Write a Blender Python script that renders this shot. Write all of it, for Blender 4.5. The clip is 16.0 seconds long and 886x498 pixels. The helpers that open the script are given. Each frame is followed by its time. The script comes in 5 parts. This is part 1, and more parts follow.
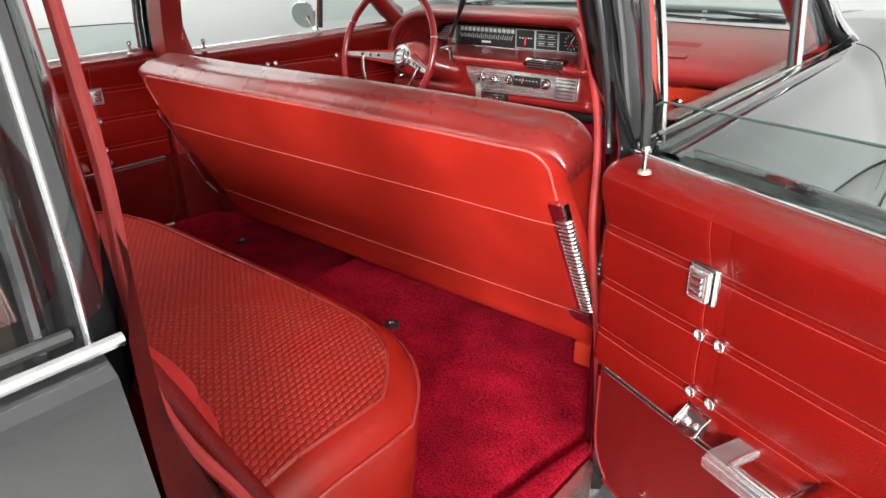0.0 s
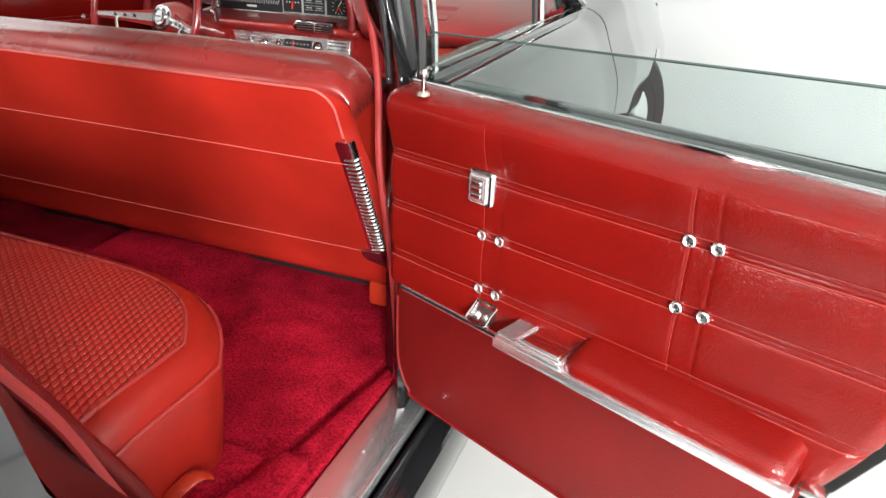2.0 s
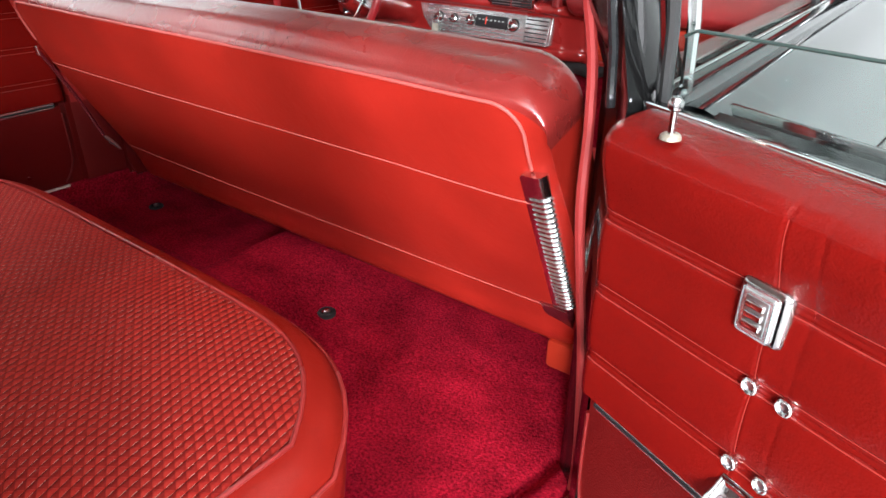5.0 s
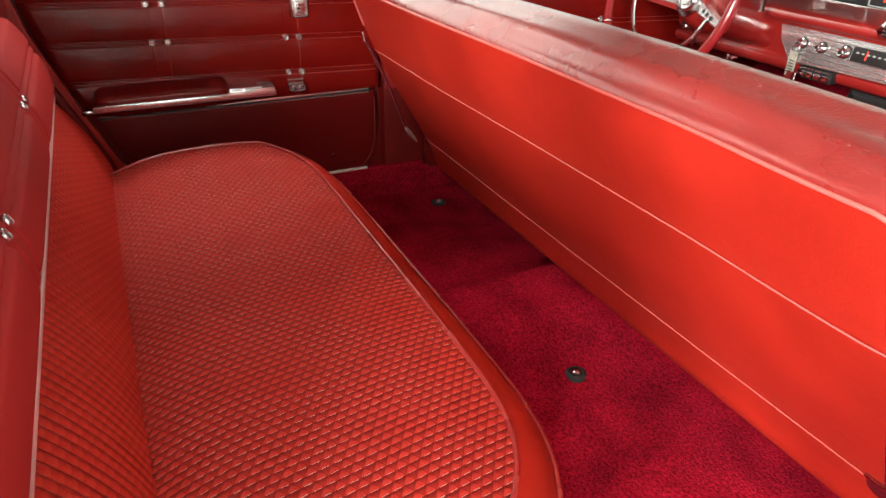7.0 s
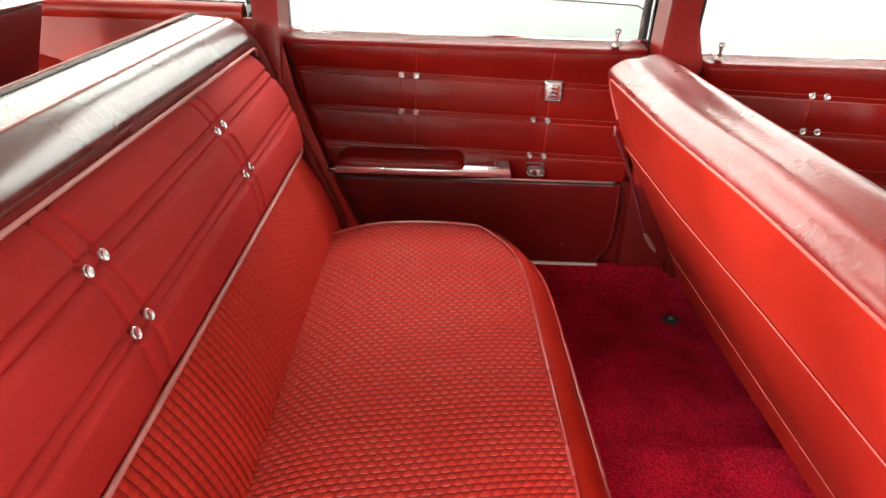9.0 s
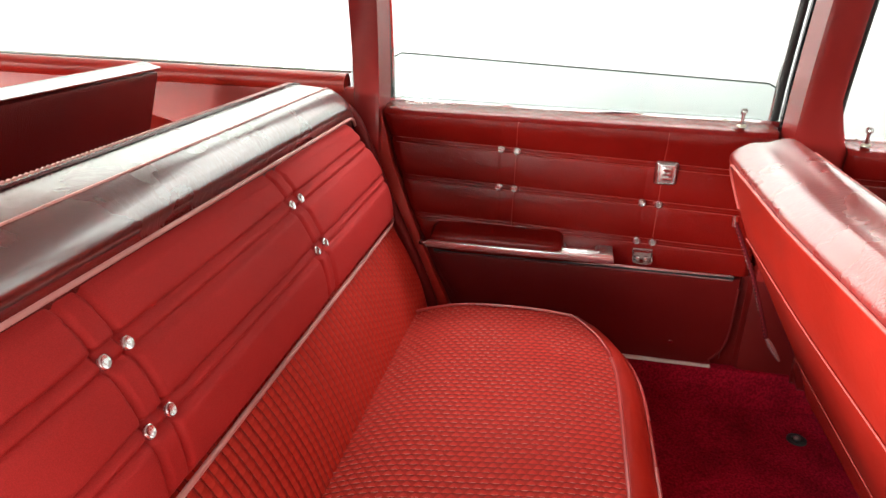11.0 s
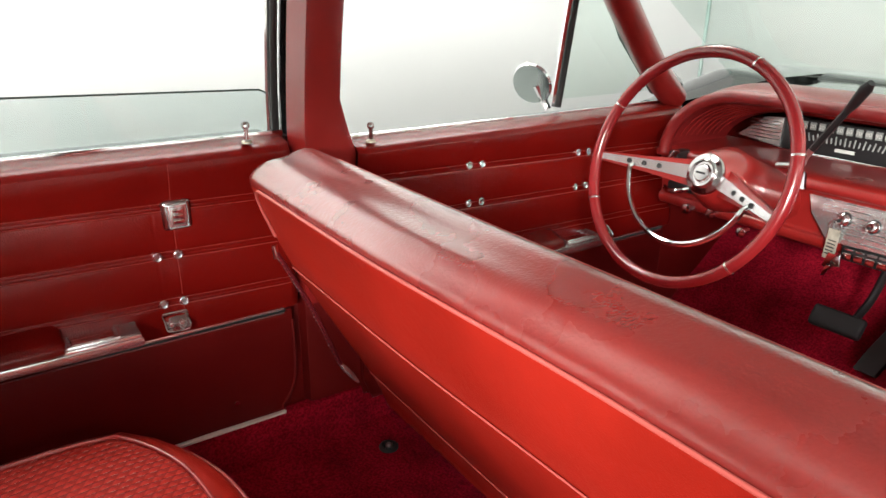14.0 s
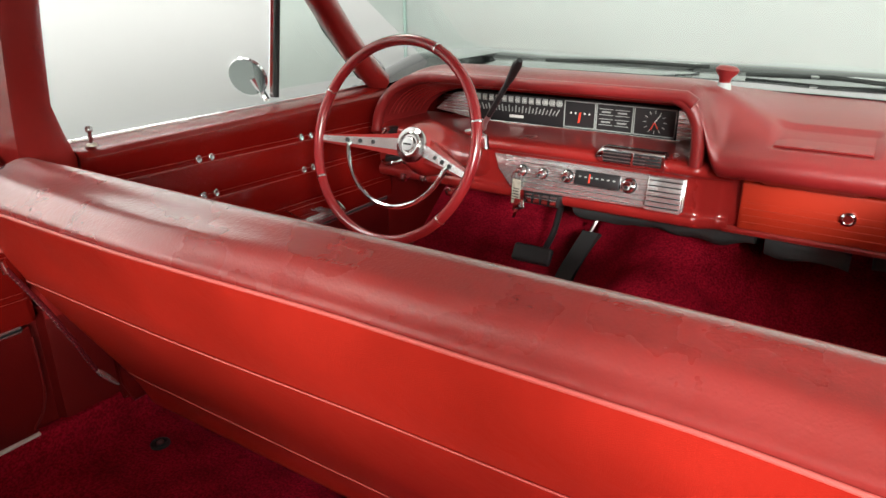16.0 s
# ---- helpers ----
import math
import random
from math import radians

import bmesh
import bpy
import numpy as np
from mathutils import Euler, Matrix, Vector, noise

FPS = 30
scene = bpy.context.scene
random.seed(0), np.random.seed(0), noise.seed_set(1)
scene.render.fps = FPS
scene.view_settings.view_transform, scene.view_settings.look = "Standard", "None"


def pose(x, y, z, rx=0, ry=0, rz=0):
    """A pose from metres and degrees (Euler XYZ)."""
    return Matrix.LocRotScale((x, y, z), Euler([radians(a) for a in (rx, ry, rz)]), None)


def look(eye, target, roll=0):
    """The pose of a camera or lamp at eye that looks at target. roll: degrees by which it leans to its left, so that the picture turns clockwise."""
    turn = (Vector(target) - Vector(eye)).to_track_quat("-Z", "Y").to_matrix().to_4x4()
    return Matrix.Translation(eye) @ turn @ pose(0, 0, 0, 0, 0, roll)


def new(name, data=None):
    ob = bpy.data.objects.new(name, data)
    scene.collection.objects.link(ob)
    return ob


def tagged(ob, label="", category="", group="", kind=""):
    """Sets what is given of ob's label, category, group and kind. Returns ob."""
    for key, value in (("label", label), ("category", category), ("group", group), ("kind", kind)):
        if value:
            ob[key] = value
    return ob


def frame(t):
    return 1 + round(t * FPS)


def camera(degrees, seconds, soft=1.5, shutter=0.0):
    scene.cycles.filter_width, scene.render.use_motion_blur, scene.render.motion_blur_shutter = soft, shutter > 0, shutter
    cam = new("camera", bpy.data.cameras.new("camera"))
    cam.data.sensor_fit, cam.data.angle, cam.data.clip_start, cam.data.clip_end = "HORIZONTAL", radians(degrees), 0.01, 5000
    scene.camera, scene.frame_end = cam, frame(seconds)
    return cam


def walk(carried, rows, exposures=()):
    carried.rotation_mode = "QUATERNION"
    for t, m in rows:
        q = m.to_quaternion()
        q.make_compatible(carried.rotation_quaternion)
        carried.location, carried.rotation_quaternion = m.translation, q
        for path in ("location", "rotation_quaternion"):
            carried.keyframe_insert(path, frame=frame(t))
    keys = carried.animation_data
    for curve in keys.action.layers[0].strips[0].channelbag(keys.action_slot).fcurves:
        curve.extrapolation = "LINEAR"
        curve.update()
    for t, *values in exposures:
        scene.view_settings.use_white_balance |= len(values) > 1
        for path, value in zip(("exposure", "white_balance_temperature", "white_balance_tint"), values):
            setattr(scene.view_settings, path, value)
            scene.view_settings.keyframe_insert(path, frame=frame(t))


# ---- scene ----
cam = camera(65.9, 16.0)
PATH = [
    (0, (1.241, 0.176, 1.183), (0.046, 1.553, 0.362), -1.4),
    (0.5, (1.261, 0.159, 1.154), (0.18, 1.608, 0.297), -0.3),
    (1, (1.279, 0.12, 1.127), (0.337, 1.647, 0.243), 0.7),
    (1.5, (1.277, 0.097, 1.113), (0.482, 1.709, 0.234), 1.4),
    (2, (1.264, 0.092, 1.12), (0.621, 1.785, 0.269), 2.2),
    (2.5, (1.239, 0.102, 1.117), (0.718, 1.844, 0.285), 2.7),
    (3, (1.192, 0.123, 1.122), (0.708, 1.875, 0.288), 2.2),
    (3.2, (1.177, 0.139, 1.12), (0.691, 1.89, 0.285), 1.9),
    (5.3, (1.059, 0.488, 1.081), (-0.137, 1.78, 0.132), -0.1),
    (5.5, (1.048, 0.518, 1.07), (-0.222, 1.739, 0.123), -0.3),
    (6, (1.001, 0.511, 1.076), (-0.389, 1.594, 0.13), 0.9),
    (6.5, (0.96, 0.541, 1.084), (-0.538, 1.461, 0.129), 1.3),
    (7, (0.917, 0.579, 1.091), (-0.655, 1.352, 0.127), 1.3),
    (7.5, (0.873, 0.617, 1.102), (-0.763, 1.238, 0.134), 1.7),
    (8, (0.812, 0.657, 1.121), (-0.873, 1.107, 0.142), 2.2),
    (8.5, (0.783, 0.709, 1.136), (-0.952, 0.998, 0.183), 2.5),
    (9, (0.759, 0.741, 1.153), (-1.035, 0.785, 0.27), 2.3),
    (9.5, (0.741, 0.748, 1.161), (-1.072, 0.568, 0.334), 2.6),
    (9.7, (0.732, 0.75, 1.163), (-1.08, 0.489, 0.357), 2.5),
    (11.8, (0.574, 0.821, 1.16), (-1.27, 0.522, 0.448), 2.1),
    (12, (0.555, 0.816, 1.16), (-1.303, 0.634, 0.444), 2.2),
    (12.5, (0.512, 0.796, 1.159), (-1.353, 0.864, 0.44), 2.3),
    (13, (0.445, 0.766, 1.15), (-1.372, 1.195, 0.432), 2.6),
    (13.5, (0.379, 0.762, 1.152), (-1.32, 1.543, 0.444), 2.0),
    (14, (0.348, 0.766, 1.145), (-1.193, 1.831, 0.444), 0.7),
    (14.5, (0.342, 0.777, 1.151), (-1.049, 2.025, 0.439), -0.3),
    (15, (0.343, 0.764, 1.155), (-0.87, 2.184, 0.436), -0.3),
    (15.5, (0.404, 0.734, 1.158), (-0.687, 2.246, 0.426), -0.4),
    (16, (0.457, 0.671, 1.165), (-0.553, 2.242, 0.437), -0.1),
]
EXPOSURES = [(0, 0.06, 6300, 10), (2.2, -0.06, 6300, 10), (3.2, -0.08, 6300, 10), (5.3, 0.15, 5900, 10), (6.2, 0.25, 5900, 10), (7.0, 0.40, 6700, 10), (8.0, 0.68, 7000, 10), (8.6, 0.80, 6900, 10), (9.5, 1.00, 6500, 10),
             (12.5, 0.62, 6500, 10), (14.5, 0.33, 6500, 10), (16, 0.17, 6500, 10)]
walk(cam, [(t, look(eye, target, roll)) for t, eye, target, roll in PATH], EXPOSURES)

# ---------------------------------------------------------------- light
world = bpy.data.worlds.new("studio_world")
world.use_nodes = True
world.node_tree.nodes["Background"].inputs[0].default_value = (0.9, 0.95, 1.0, 1)
world.node_tree.nodes["Background"].inputs[1].default_value = 0.03
scene.world = world

# ---------------------------------------------------------------- materials


def mat(name, color, rough=0.5, metal=0.0, grain=0.0, grain_scale=300.0, stain=0.12, stain_scale=6.0, coat=0.0, sheen=0.0,
        spec=0.5, wrinkle=0.0, wrinkle_scale=30.0, rough_var=0.08, speck=0.0, speck_scale=250.0, coat_rough=0.12, coat_ior=1.5):
    """A surface with stains at a large scale, grain at a small one, and a bump from grain and wrinkles."""
    m = bpy.data.materials.new(name)
    m.use_nodes = True
    nt = m.node_tree
    b = nt.nodes["Principled BSDF"]
    b.inputs["Metallic"].default_value = metal
    b.inputs["Coat Weight"].default_value = coat
    b.inputs["Coat IOR"].default_value = coat_ior
    b.inputs["Coat Roughness"].default_value = coat_rough
    b.inputs["Sheen Weight"].default_value = sheen
    b.inputs["Specular IOR Level"].default_value = spec
    tc = nt.nodes.new("ShaderNodeTexCoord")
    n1 = nt.nodes.new("ShaderNodeTexNoise")
    n1.inputs["Scale"].default_value = stain_scale
    n1.inputs["Detail"].default_value = 5
    nt.links.new(tc.outputs["Object"], n1.inputs["Vector"])
    ramp = nt.nodes.new("ShaderNodeMapRange")
    ramp.inputs[1].default_value, ramp.inputs[2].default_value = 0.3, 0.7
    ramp.inputs[3].default_value, ramp.inputs[4].default_value = 1 - stain, 1 + stain * 0.6
    nt.links.new(n1.outputs["Fac"], ramp.inputs[0])
    mix = nt.nodes.new("ShaderNodeVectorMath")
    mix.operation = "SCALE"
    mix.inputs[0].default_value = color
    nt.links.new(ramp.outputs[0], mix.inputs["Scale"])
    tint = mix
    if speck:
        n2 = nt.nodes.new("ShaderNodeTexNoise")
        n2.inputs["Scale"].default_value = speck_scale
        n2.inputs["Detail"].default_value = 3
        nt.links.new(tc.outputs["Object"], n2.inputs["Vector"])
        r2 = nt.nodes.new("ShaderNodeMapRange")
        r2.inputs[1].default_value, r2.inputs[2].default_value = 0.34, 0.66
        r2.inputs[3].default_value, r2.inputs[4].default_value = 1 - speck, 1 + speck
        nt.links.new(n2.outputs["Fac"], r2.inputs[0])
        tint = nt.nodes.new("ShaderNodeVectorMath")
        tint.operation = "SCALE"
        nt.links.new(mix.outputs[0], tint.inputs[0])
        nt.links.new(r2.outputs[0], tint.inputs["Scale"])
    nt.links.new(tint.outputs[0], b.inputs["Base Color"])
    rr = nt.nodes.new("ShaderNodeMapRange")
    rr.inputs[3].default_value, rr.inputs[4].default_value = max(0.02, rough - rough_var), min(1, rough + rough_var)
    nt.links.new(n1.outputs["Fac"], rr.inputs[0])
    nt.links.new(rr.outputs[0], b.inputs["Roughness"])
    last = None
    if grain:
        v = nt.nodes.new("ShaderNodeTexVoronoi")
        v.inputs["Scale"].default_value = grain_scale
        nt.links.new(tc.outputs["Object"], v.inputs["Vector"])
        bump = nt.nodes.new("ShaderNodeBump")
        bump.inputs["Strength"].default_value = grain
        bump.inputs["Distance"].default_value = 0.0006
        nt.links.new(v.outputs["Distance"], bump.inputs["Height"])
        last = bump
    if wrinkle:
        w = nt.nodes.new("ShaderNodeTexNoise")
        w.inputs["Scale"].default_value = wrinkle_scale
        w.inputs["Detail"].default_value = 6
        w.inputs["Distortion"].default_value = 1.2
        nt.links.new(tc.outputs["Object"], w.inputs["Vector"])
        bump = nt.nodes.new("ShaderNodeBump")
        bump.inputs["Strength"].default_value = wrinkle
        bump.inputs["Distance"].default_value = 0.003
        nt.links.new(w.outputs["Fac"], bump.inputs["Height"])
        if last:
            nt.links.new(last.outputs[0], bump.inputs["Normal"])
        last = bump
    if last:
        nt.links.new(last.outputs[0], b.inputs["Normal"])
    return m


def glass(name, color):
    """Thin tinted pane: mostly clear, with a sharp reflection at grazing angles."""
    m = bpy.data.materials.new(name)
    m.use_nodes = True
    nt = m.node_tree
    nt.nodes.remove(nt.nodes["Principled BSDF"])
    tr, gl, mx, fr = (nt.nodes.new(k) for k in ("ShaderNodeBsdfTransparent", "ShaderNodeBsdfGlossy", "ShaderNodeMixShader", "ShaderNodeLayerWeight"))
    pw, ml = nt.nodes.new("ShaderNodeMath"), nt.nodes.new("ShaderNodeMath")
    pw.operation, ml.operation = "POWER", "MULTIPLY_ADD"
    pw.inputs[1].default_value, ml.inputs[1].default_value, ml.inputs[2].default_value = 4.0, 0.7, 0.035
    tr.inputs[0].default_value = (*color, 1)
    gl.inputs["Roughness"].default_value = 0.01
    fr.inputs["Blend"].default_value = 0.5
    nt.links.new(fr.outputs["Facing"], pw.inputs[0])
    nt.links.new(pw.outputs[0], ml.inputs[0])
    nt.links.new(ml.outputs[0], mx.inputs[0])
    nt.links.new(tr.outputs[0], mx.inputs[1])
    nt.links.new(gl.outputs[0], mx.inputs[2])
    nt.links.new(mx.outputs[0], nt.nodes["Material Output"].inputs[0])
    return m


def glow(name, color, strength):
    m = bpy.data.materials.new(name)
    m.use_nodes = True
    b = m.node_tree.nodes["Principled BSDF"]
    b.inputs["Base Color"].default_value = (0.8, 0.8, 0.8, 1)
    b.inputs["Emission Color"].default_value = (*color, 1)
    b.inputs["Emission Strength"].default_value = strength
    return m


RED = (0.33, 0.016, 0.009)
VINYL = mat("red_vinyl", RED, 0.33, grain=0.35, grain_scale=700, stain=0.14, stain_scale=9, wrinkle=0.20, wrinkle_scale=42, spec=0.32)
LEATHER = mat("red_seat_top_vinyl", (0.22, 0.018, 0.015), 0.28, grain=0.4, grain_scale=300, stain=0.10, stain_scale=9, wrinkle=0.22, wrinkle_scale=90, spec=0.5, coat=1.0, coat_rough=0.22, rough_var=0.05, coat_ior=2.0)
VINYL_TOP = mat("red_crushed_vinyl", (0.075, 0.009, 0.009), 0.28, grain=0.35, grain_scale=500, stain=0.15, wrinkle=0.45, wrinkle_scale=60, spec=1.0, coat=1.0, coat_rough=0.2, coat_ior=2.8)
DOOR_VINYL = mat("red_door_vinyl", (0.145, 0.0045, 0.003), 0.20, grain=0.6, grain_scale=420, stain=0.12, wrinkle=0.14, wrinkle_scale=110, spec=0.28, coat=0.18, coat_rough=0.10)
DOOR_LOW = mat("red_pressed_board", (0.125, 0.0045, 0.004), 0.45, grain=0.8, grain_scale=450, stain=0.14, spec=0.25)
RED_PAINT = mat("red_painted_metal", (0.26, 0.014, 0.012), 0.30, stain=0.10, coat=0.7, coat_rough=0.14, grain=0.1, grain_scale=1200)
PAD = mat("red_dash_pad", (0.20, 0.012, 0.012), 0.36, grain=0.5, grain_scale=700, stain=0.14, wrinkle=0.06, wrinkle_scale=35, coat=0.35, coat_rough=0.3)
PIPING = mat("red_piping", (0.36, 0.036, 0.032), 0.28, stain=0.1)
STRIP = mat("red_flocked_strip", (0.30, 0.022, 0.020), 0.6, grain=0.4, grain_scale=900, stain=0.15)
# Pale colour paints the reflective sheen of the seat seams and piping
SEAM = mat("pale_seam_sheen", (0.50, 0.10, 0.085), 0.3, stain=0.1)
MAROON = mat("maroon_paint_and_reflection", (0.085, 0.008, 0.012), 0.25, stain=0.1, coat=0.3)
# Paler than the door vinyl: the highlight along the seams is in the colour
DOOR_SEAM = mat("red_seam_highlight", (0.30, 0.030, 0.022), 0.3, stain=0.1)
LACE = mat("silver_red_piping", (0.62, 0.30, 0.27), 0.4, stain=0.15)
CHROME = mat("chrome", (0.82, 0.82, 0.83), 0.09, metal=1.0, stain=0.05, rough_var=0.04)
# Darker than CHROME: dim reflections are put into the colour, beside real wear
WORN_DARK_CHROME = mat("worn_dark_chrome", (0.50, 0.47, 0.47), 0.14, metal=1.0, stain=0.2, stain_scale=60)
STEEL = mat("brushed_steel", (0.6, 0.6, 0.6), 0.28, metal=1.0, stain=0.1)
ALU = mat("ribbed_bright_trim", (0.76, 0.76, 0.75), 0.22, metal=1.0, stain=0.06)
BRIGHT = mat("brushed_bright_panel", (0.72, 0.72, 0.72), 0.22, metal=0.85, stain=0.10, grain=0.15, grain_scale=900)
DIECAST = mat("polished_diecast", (0.80, 0.81, 0.82), 0.20, metal=0.88, stain=0.06)
BLACK_PAINT = mat("black_paint", (0.012, 0.012, 0.013), 0.08, coat=0.7, coat_rough=0.04, coat_ior=1.7, stain=0.05, rough_var=0.03)
SATIN_BLACK = mat("satin_black_paint", (0.006, 0.006, 0.006), 0.12, spec=0.20, stain=0.15, wrinkle=0.25, wrinkle_scale=14)
JAMB_BLACK = mat("black_jamb_paint", (0.006, 0.006, 0.007), 0.20, spec=0.06, stain=0.15, wrinkle=0.2, wrinkle_scale=14)
RUBBER = mat("black_rubber", (0.02, 0.02, 0.02), 0.6, stain=0.2, grain=0.3)
BLACK = mat("black_plastic", (0.015, 0.015, 0.016), 0.35, stain=0.1)
GREY_DUCT = mat("grey_duct", (0.035, 0.038, 0.038), 0.8, stain=0.3, wrinkle=0.6, wrinkle_scale=25)
CARPET = mat("crimson_carpet", (0.28, 0.0065, 0.0185), 0.95, grain=1.0, grain_scale=260, stain=0.34, stain_scale=11, wrinkle=1.0, wrinkle_scale=130, spec=0.02, speck=0.40, speck_scale=210)
CLOTH = mat("red_cloth", (0.42, 0.026, 0.024), 0.7, grain=0.5, grain_scale=1100, stain=0.07, spec=0.14, speck=0.12, speck_scale=900)
WALL = mat("white_studio_paint", (0.47, 0.485, 0.477), 0.6, stain=0.03, stain_scale=0.7)
CEILING = mat("white_ceiling_paint", (0.78, 0.79, 0.78), 0.7, stain=0.03, stain_scale=0.7)
FLOOR = mat("grey_studio_floor", (0.42, 0.42, 0.405), 0.42, stain=0.08, stain_scale=2.0)
GLASS = glass("clear_glass", (0.93, 0.97, 0.95))
GLASS_TINT = glass("tinted_glass", (0.84, 0.93, 0.885))
DOOR_GLASS = glass("door_glass", (0.88, 0.925, 0.915))
GLASS_EDGE = mat("cut_glass_edge", (0.05, 0.075, 0.068), 0.2)
BRASS = mat("dull_ferrule", (0.42, 0.38, 0.30), 0.35, metal=0.6)
HEADLINER = mat("pale_headliner", (0.66, 0.64, 0.61), 0.6, grain=0.3, grain_scale=400, stain=0.06)
WHITE = mat("white_plastic", (0.8, 0.78, 0.72), 0.4)
ORANGE_RED = mat("orange_red_paint", (0.36, 0.026, 0.010), 0.35, stain=0.06)

# ---------------------------------------------------------------- building helpers
BASE = {}


def thing(name, at=(0, 0, 0), label="", category="", group="", kind="", m=None, shift=(0, 0, 0)):
    """An Empty at the base of a thing. With a pose m its parts are given in local coordinates."""
    ob = new(name)
    ob.empty_display_size = 0.05
    ob.matrix_basis = m if m is not None else Matrix.Translation(Vector(at) + Vector(shift))
    BASE[ob] = Matrix() if m is not None else Matrix.Translation(at).inverted()
    return tagged(ob, label, category, group, kind)


def part(name, bm, material, parent=None, label="", sharp=38, flat=False):
    bmesh.ops.remove_doubles(bm, verts=bm.verts, dist=1e-6)
    bmesh.ops.recalc_face_normals(bm, faces=bm.faces)
    for f in bm.faces:
        f.smooth = not flat
    if not flat:
        lim = radians(sharp)
        for e in bm.edges:
            if len(e.link_faces) == 2 and e.calc_face_angle(0) > lim:
                e.smooth = False
    me = bpy.data.meshes.new(name)
    bm.to_mesh(me)
    bm.free()
    me.materials.append(material)
    ob = new(name, me)
    if parent:
        ob.parent = parent
        ob.matrix_parent_inverse = BASE.get(parent, Matrix())
    return tagged(ob, label)


def box(c, s, bevel=0.0, seg=2, rot=None, bm=None):
    """A box with centre c, size s and rounded edges."""
    bm = bm or bmesh.new()
    r = bmesh.ops.create_cube(bm, size=1.0)
    vs = r["verts"]
    for v in vs:
        v.co = Vector((v.co.x * s[0], v.co.y * s[1], v.co.z * s[2]))
    if bevel:
        es = list({e for v in vs for e in v.link_edges})
        r = bmesh.ops.bevel(bm, geom=es, offset=bevel, segments=seg, affect="EDGES", profile=0.5)
        vs = list({v for f in r["faces"] for v in f.verts} | {v for v in vs if v.is_valid})
    q = Euler([radians(a) for a in rot]).to_matrix() if rot else Matrix.Identity(3)
    for v in vs:
        v.co = q @ v.co + Vector(c)
    return bm


def loft(rings, closed=True, caps=True, bm=None):
    """A skin over rings of equal counts of points."""
    bm = bm or bmesh.new()
    rows = [[bm.verts.new(p) for p in r] for r in rings]
    n = len(rows[0])
    for a, b in zip(rows, rows[1:]):
        for i in range(n if closed else n - 1):
            j = (i + 1) % n
            bm.faces.new((a[i], a[j], b[j], b[i]))
    if caps and closed:
        bm.faces.new(rows[0][::-1])
        bm.faces.new(rows[-1])
    return bm


def sweep(pts, r, n=8, bm=None, close=False, flat=1.0):
    """A round bar of radius r (or radii) along points."""
    bm = bm or bmesh.new()
    pts = [Vector(p) for p in pts]
    rad = r if isinstance(r, (list, tuple)) else [r] * len(pts)
    rings, up = [], Vector((0, 0, 1))
    for i, p in enumerate(pts):
        a = pts[i - 1] if (i or close) else p
        b = pts[(i + 1) % len(pts)] if (i < len(pts) - 1 or close) else p
        t = (b - a).normalized()
        if abs(t.dot(up)) > 0.95:
            up = Vector((1, 0.2, 0)).normalized()
        x = t.cross(up).normalized()
        y = x.cross(t)
        up = y
        rings.append([p + (x * math.cos(k * math.tau / n) + y * flat * math.sin(k * math.tau / n)) * rad[i] for k in range(n)])
    if close:
        rings.append(rings[0])
    return loft(rings, caps=not close, bm=bm)


def lathe(profile, c, axis=(0, 0, 1), n=20, bm=None):
    """A turned piece: profile rows (radius, height along the axis)."""
    q = Vector((0, 0, 1)).rotation_difference(Vector(axis).normalized()).to_matrix()
    rings = [[Vector(c) + q @ Vector((r * math.cos(k * math.tau / n), r * math.sin(k * math.tau / n), h)) for k in range(n)] for r, h in profile]
    return loft(rings, bm=bm)


def prism(poly, lo, hi, axis, bevel=0.0, bm=None, seg=2):
    """A plate: a polygon in two axes, drawn out from lo to hi along the third (axis 0, 1 or 2)."""
    bm = bm or bmesh.new()

    def put(a, b, h):
        p = [a, b]
        p.insert(axis, h)
        return bm.verts.new(p)
    lows, highs = [put(a, b, lo) for a, b in poly], [put(a, b, hi) for a, b in poly]
    n = len(poly)
    fs = [bm.faces.new(lows[::-1]), bm.faces.new(highs)]
    for i in range(n):
        fs.append(bm.faces.new((lows[i], lows[(i + 1) % n], highs[(i + 1) % n], highs[i])))
    bmesh.ops.recalc_face_normals(bm, faces=fs)
    if bevel:
        es = list({e for f in fs for e in f.edges})
        bmesh.ops.bevel(bm, geom=es, offset=bevel, segments=seg, affect="EDGES", profile=0.5)
    return bm


def sheet(f, us, vs, thick=None, bm=None):
    """A grid of points f(u, v); with thick, a vector to a second skin behind it and closed edges."""
    bm = bm or bmesh.new()
    g = [[bm.verts.new(f(u, v)) for u in us] for v in vs]
    for a, b in zip(g, g[1:]):
        for i in range(len(us) - 1):
            bm.faces.new((a[i], a[i + 1], b[i + 1], b[i]))
    if thick is not None:
        t = Vector(thick)
        k = [[bm.verts.new(v.co + t) for v in r] for r in g]
        for p, q in zip(k, k[1:]):
            for i in range(len(us) - 1):
                bm.faces.new((p[i + 1], p[i], q[i], q[i + 1]))
        loop = [(0, i) for i in range(len(us))] + [(j, len(us) - 1) for j in range(1, len(vs))] + [(len(vs) - 1, i) for i in range(len(us) - 2, -1, -1)] + [(j, 0) for j in range(len(vs) - 2, 0, -1)]
        for (j, i), (m, n) in zip(loop, loop[1:] + loop[:1]):
            bm.faces.new((g[m][n], g[j][i], k[j][i], k[m][n]))
    return bm


def span(a, b, n):
    return [a + (b - a) * i / n for i in range(n + 1)]


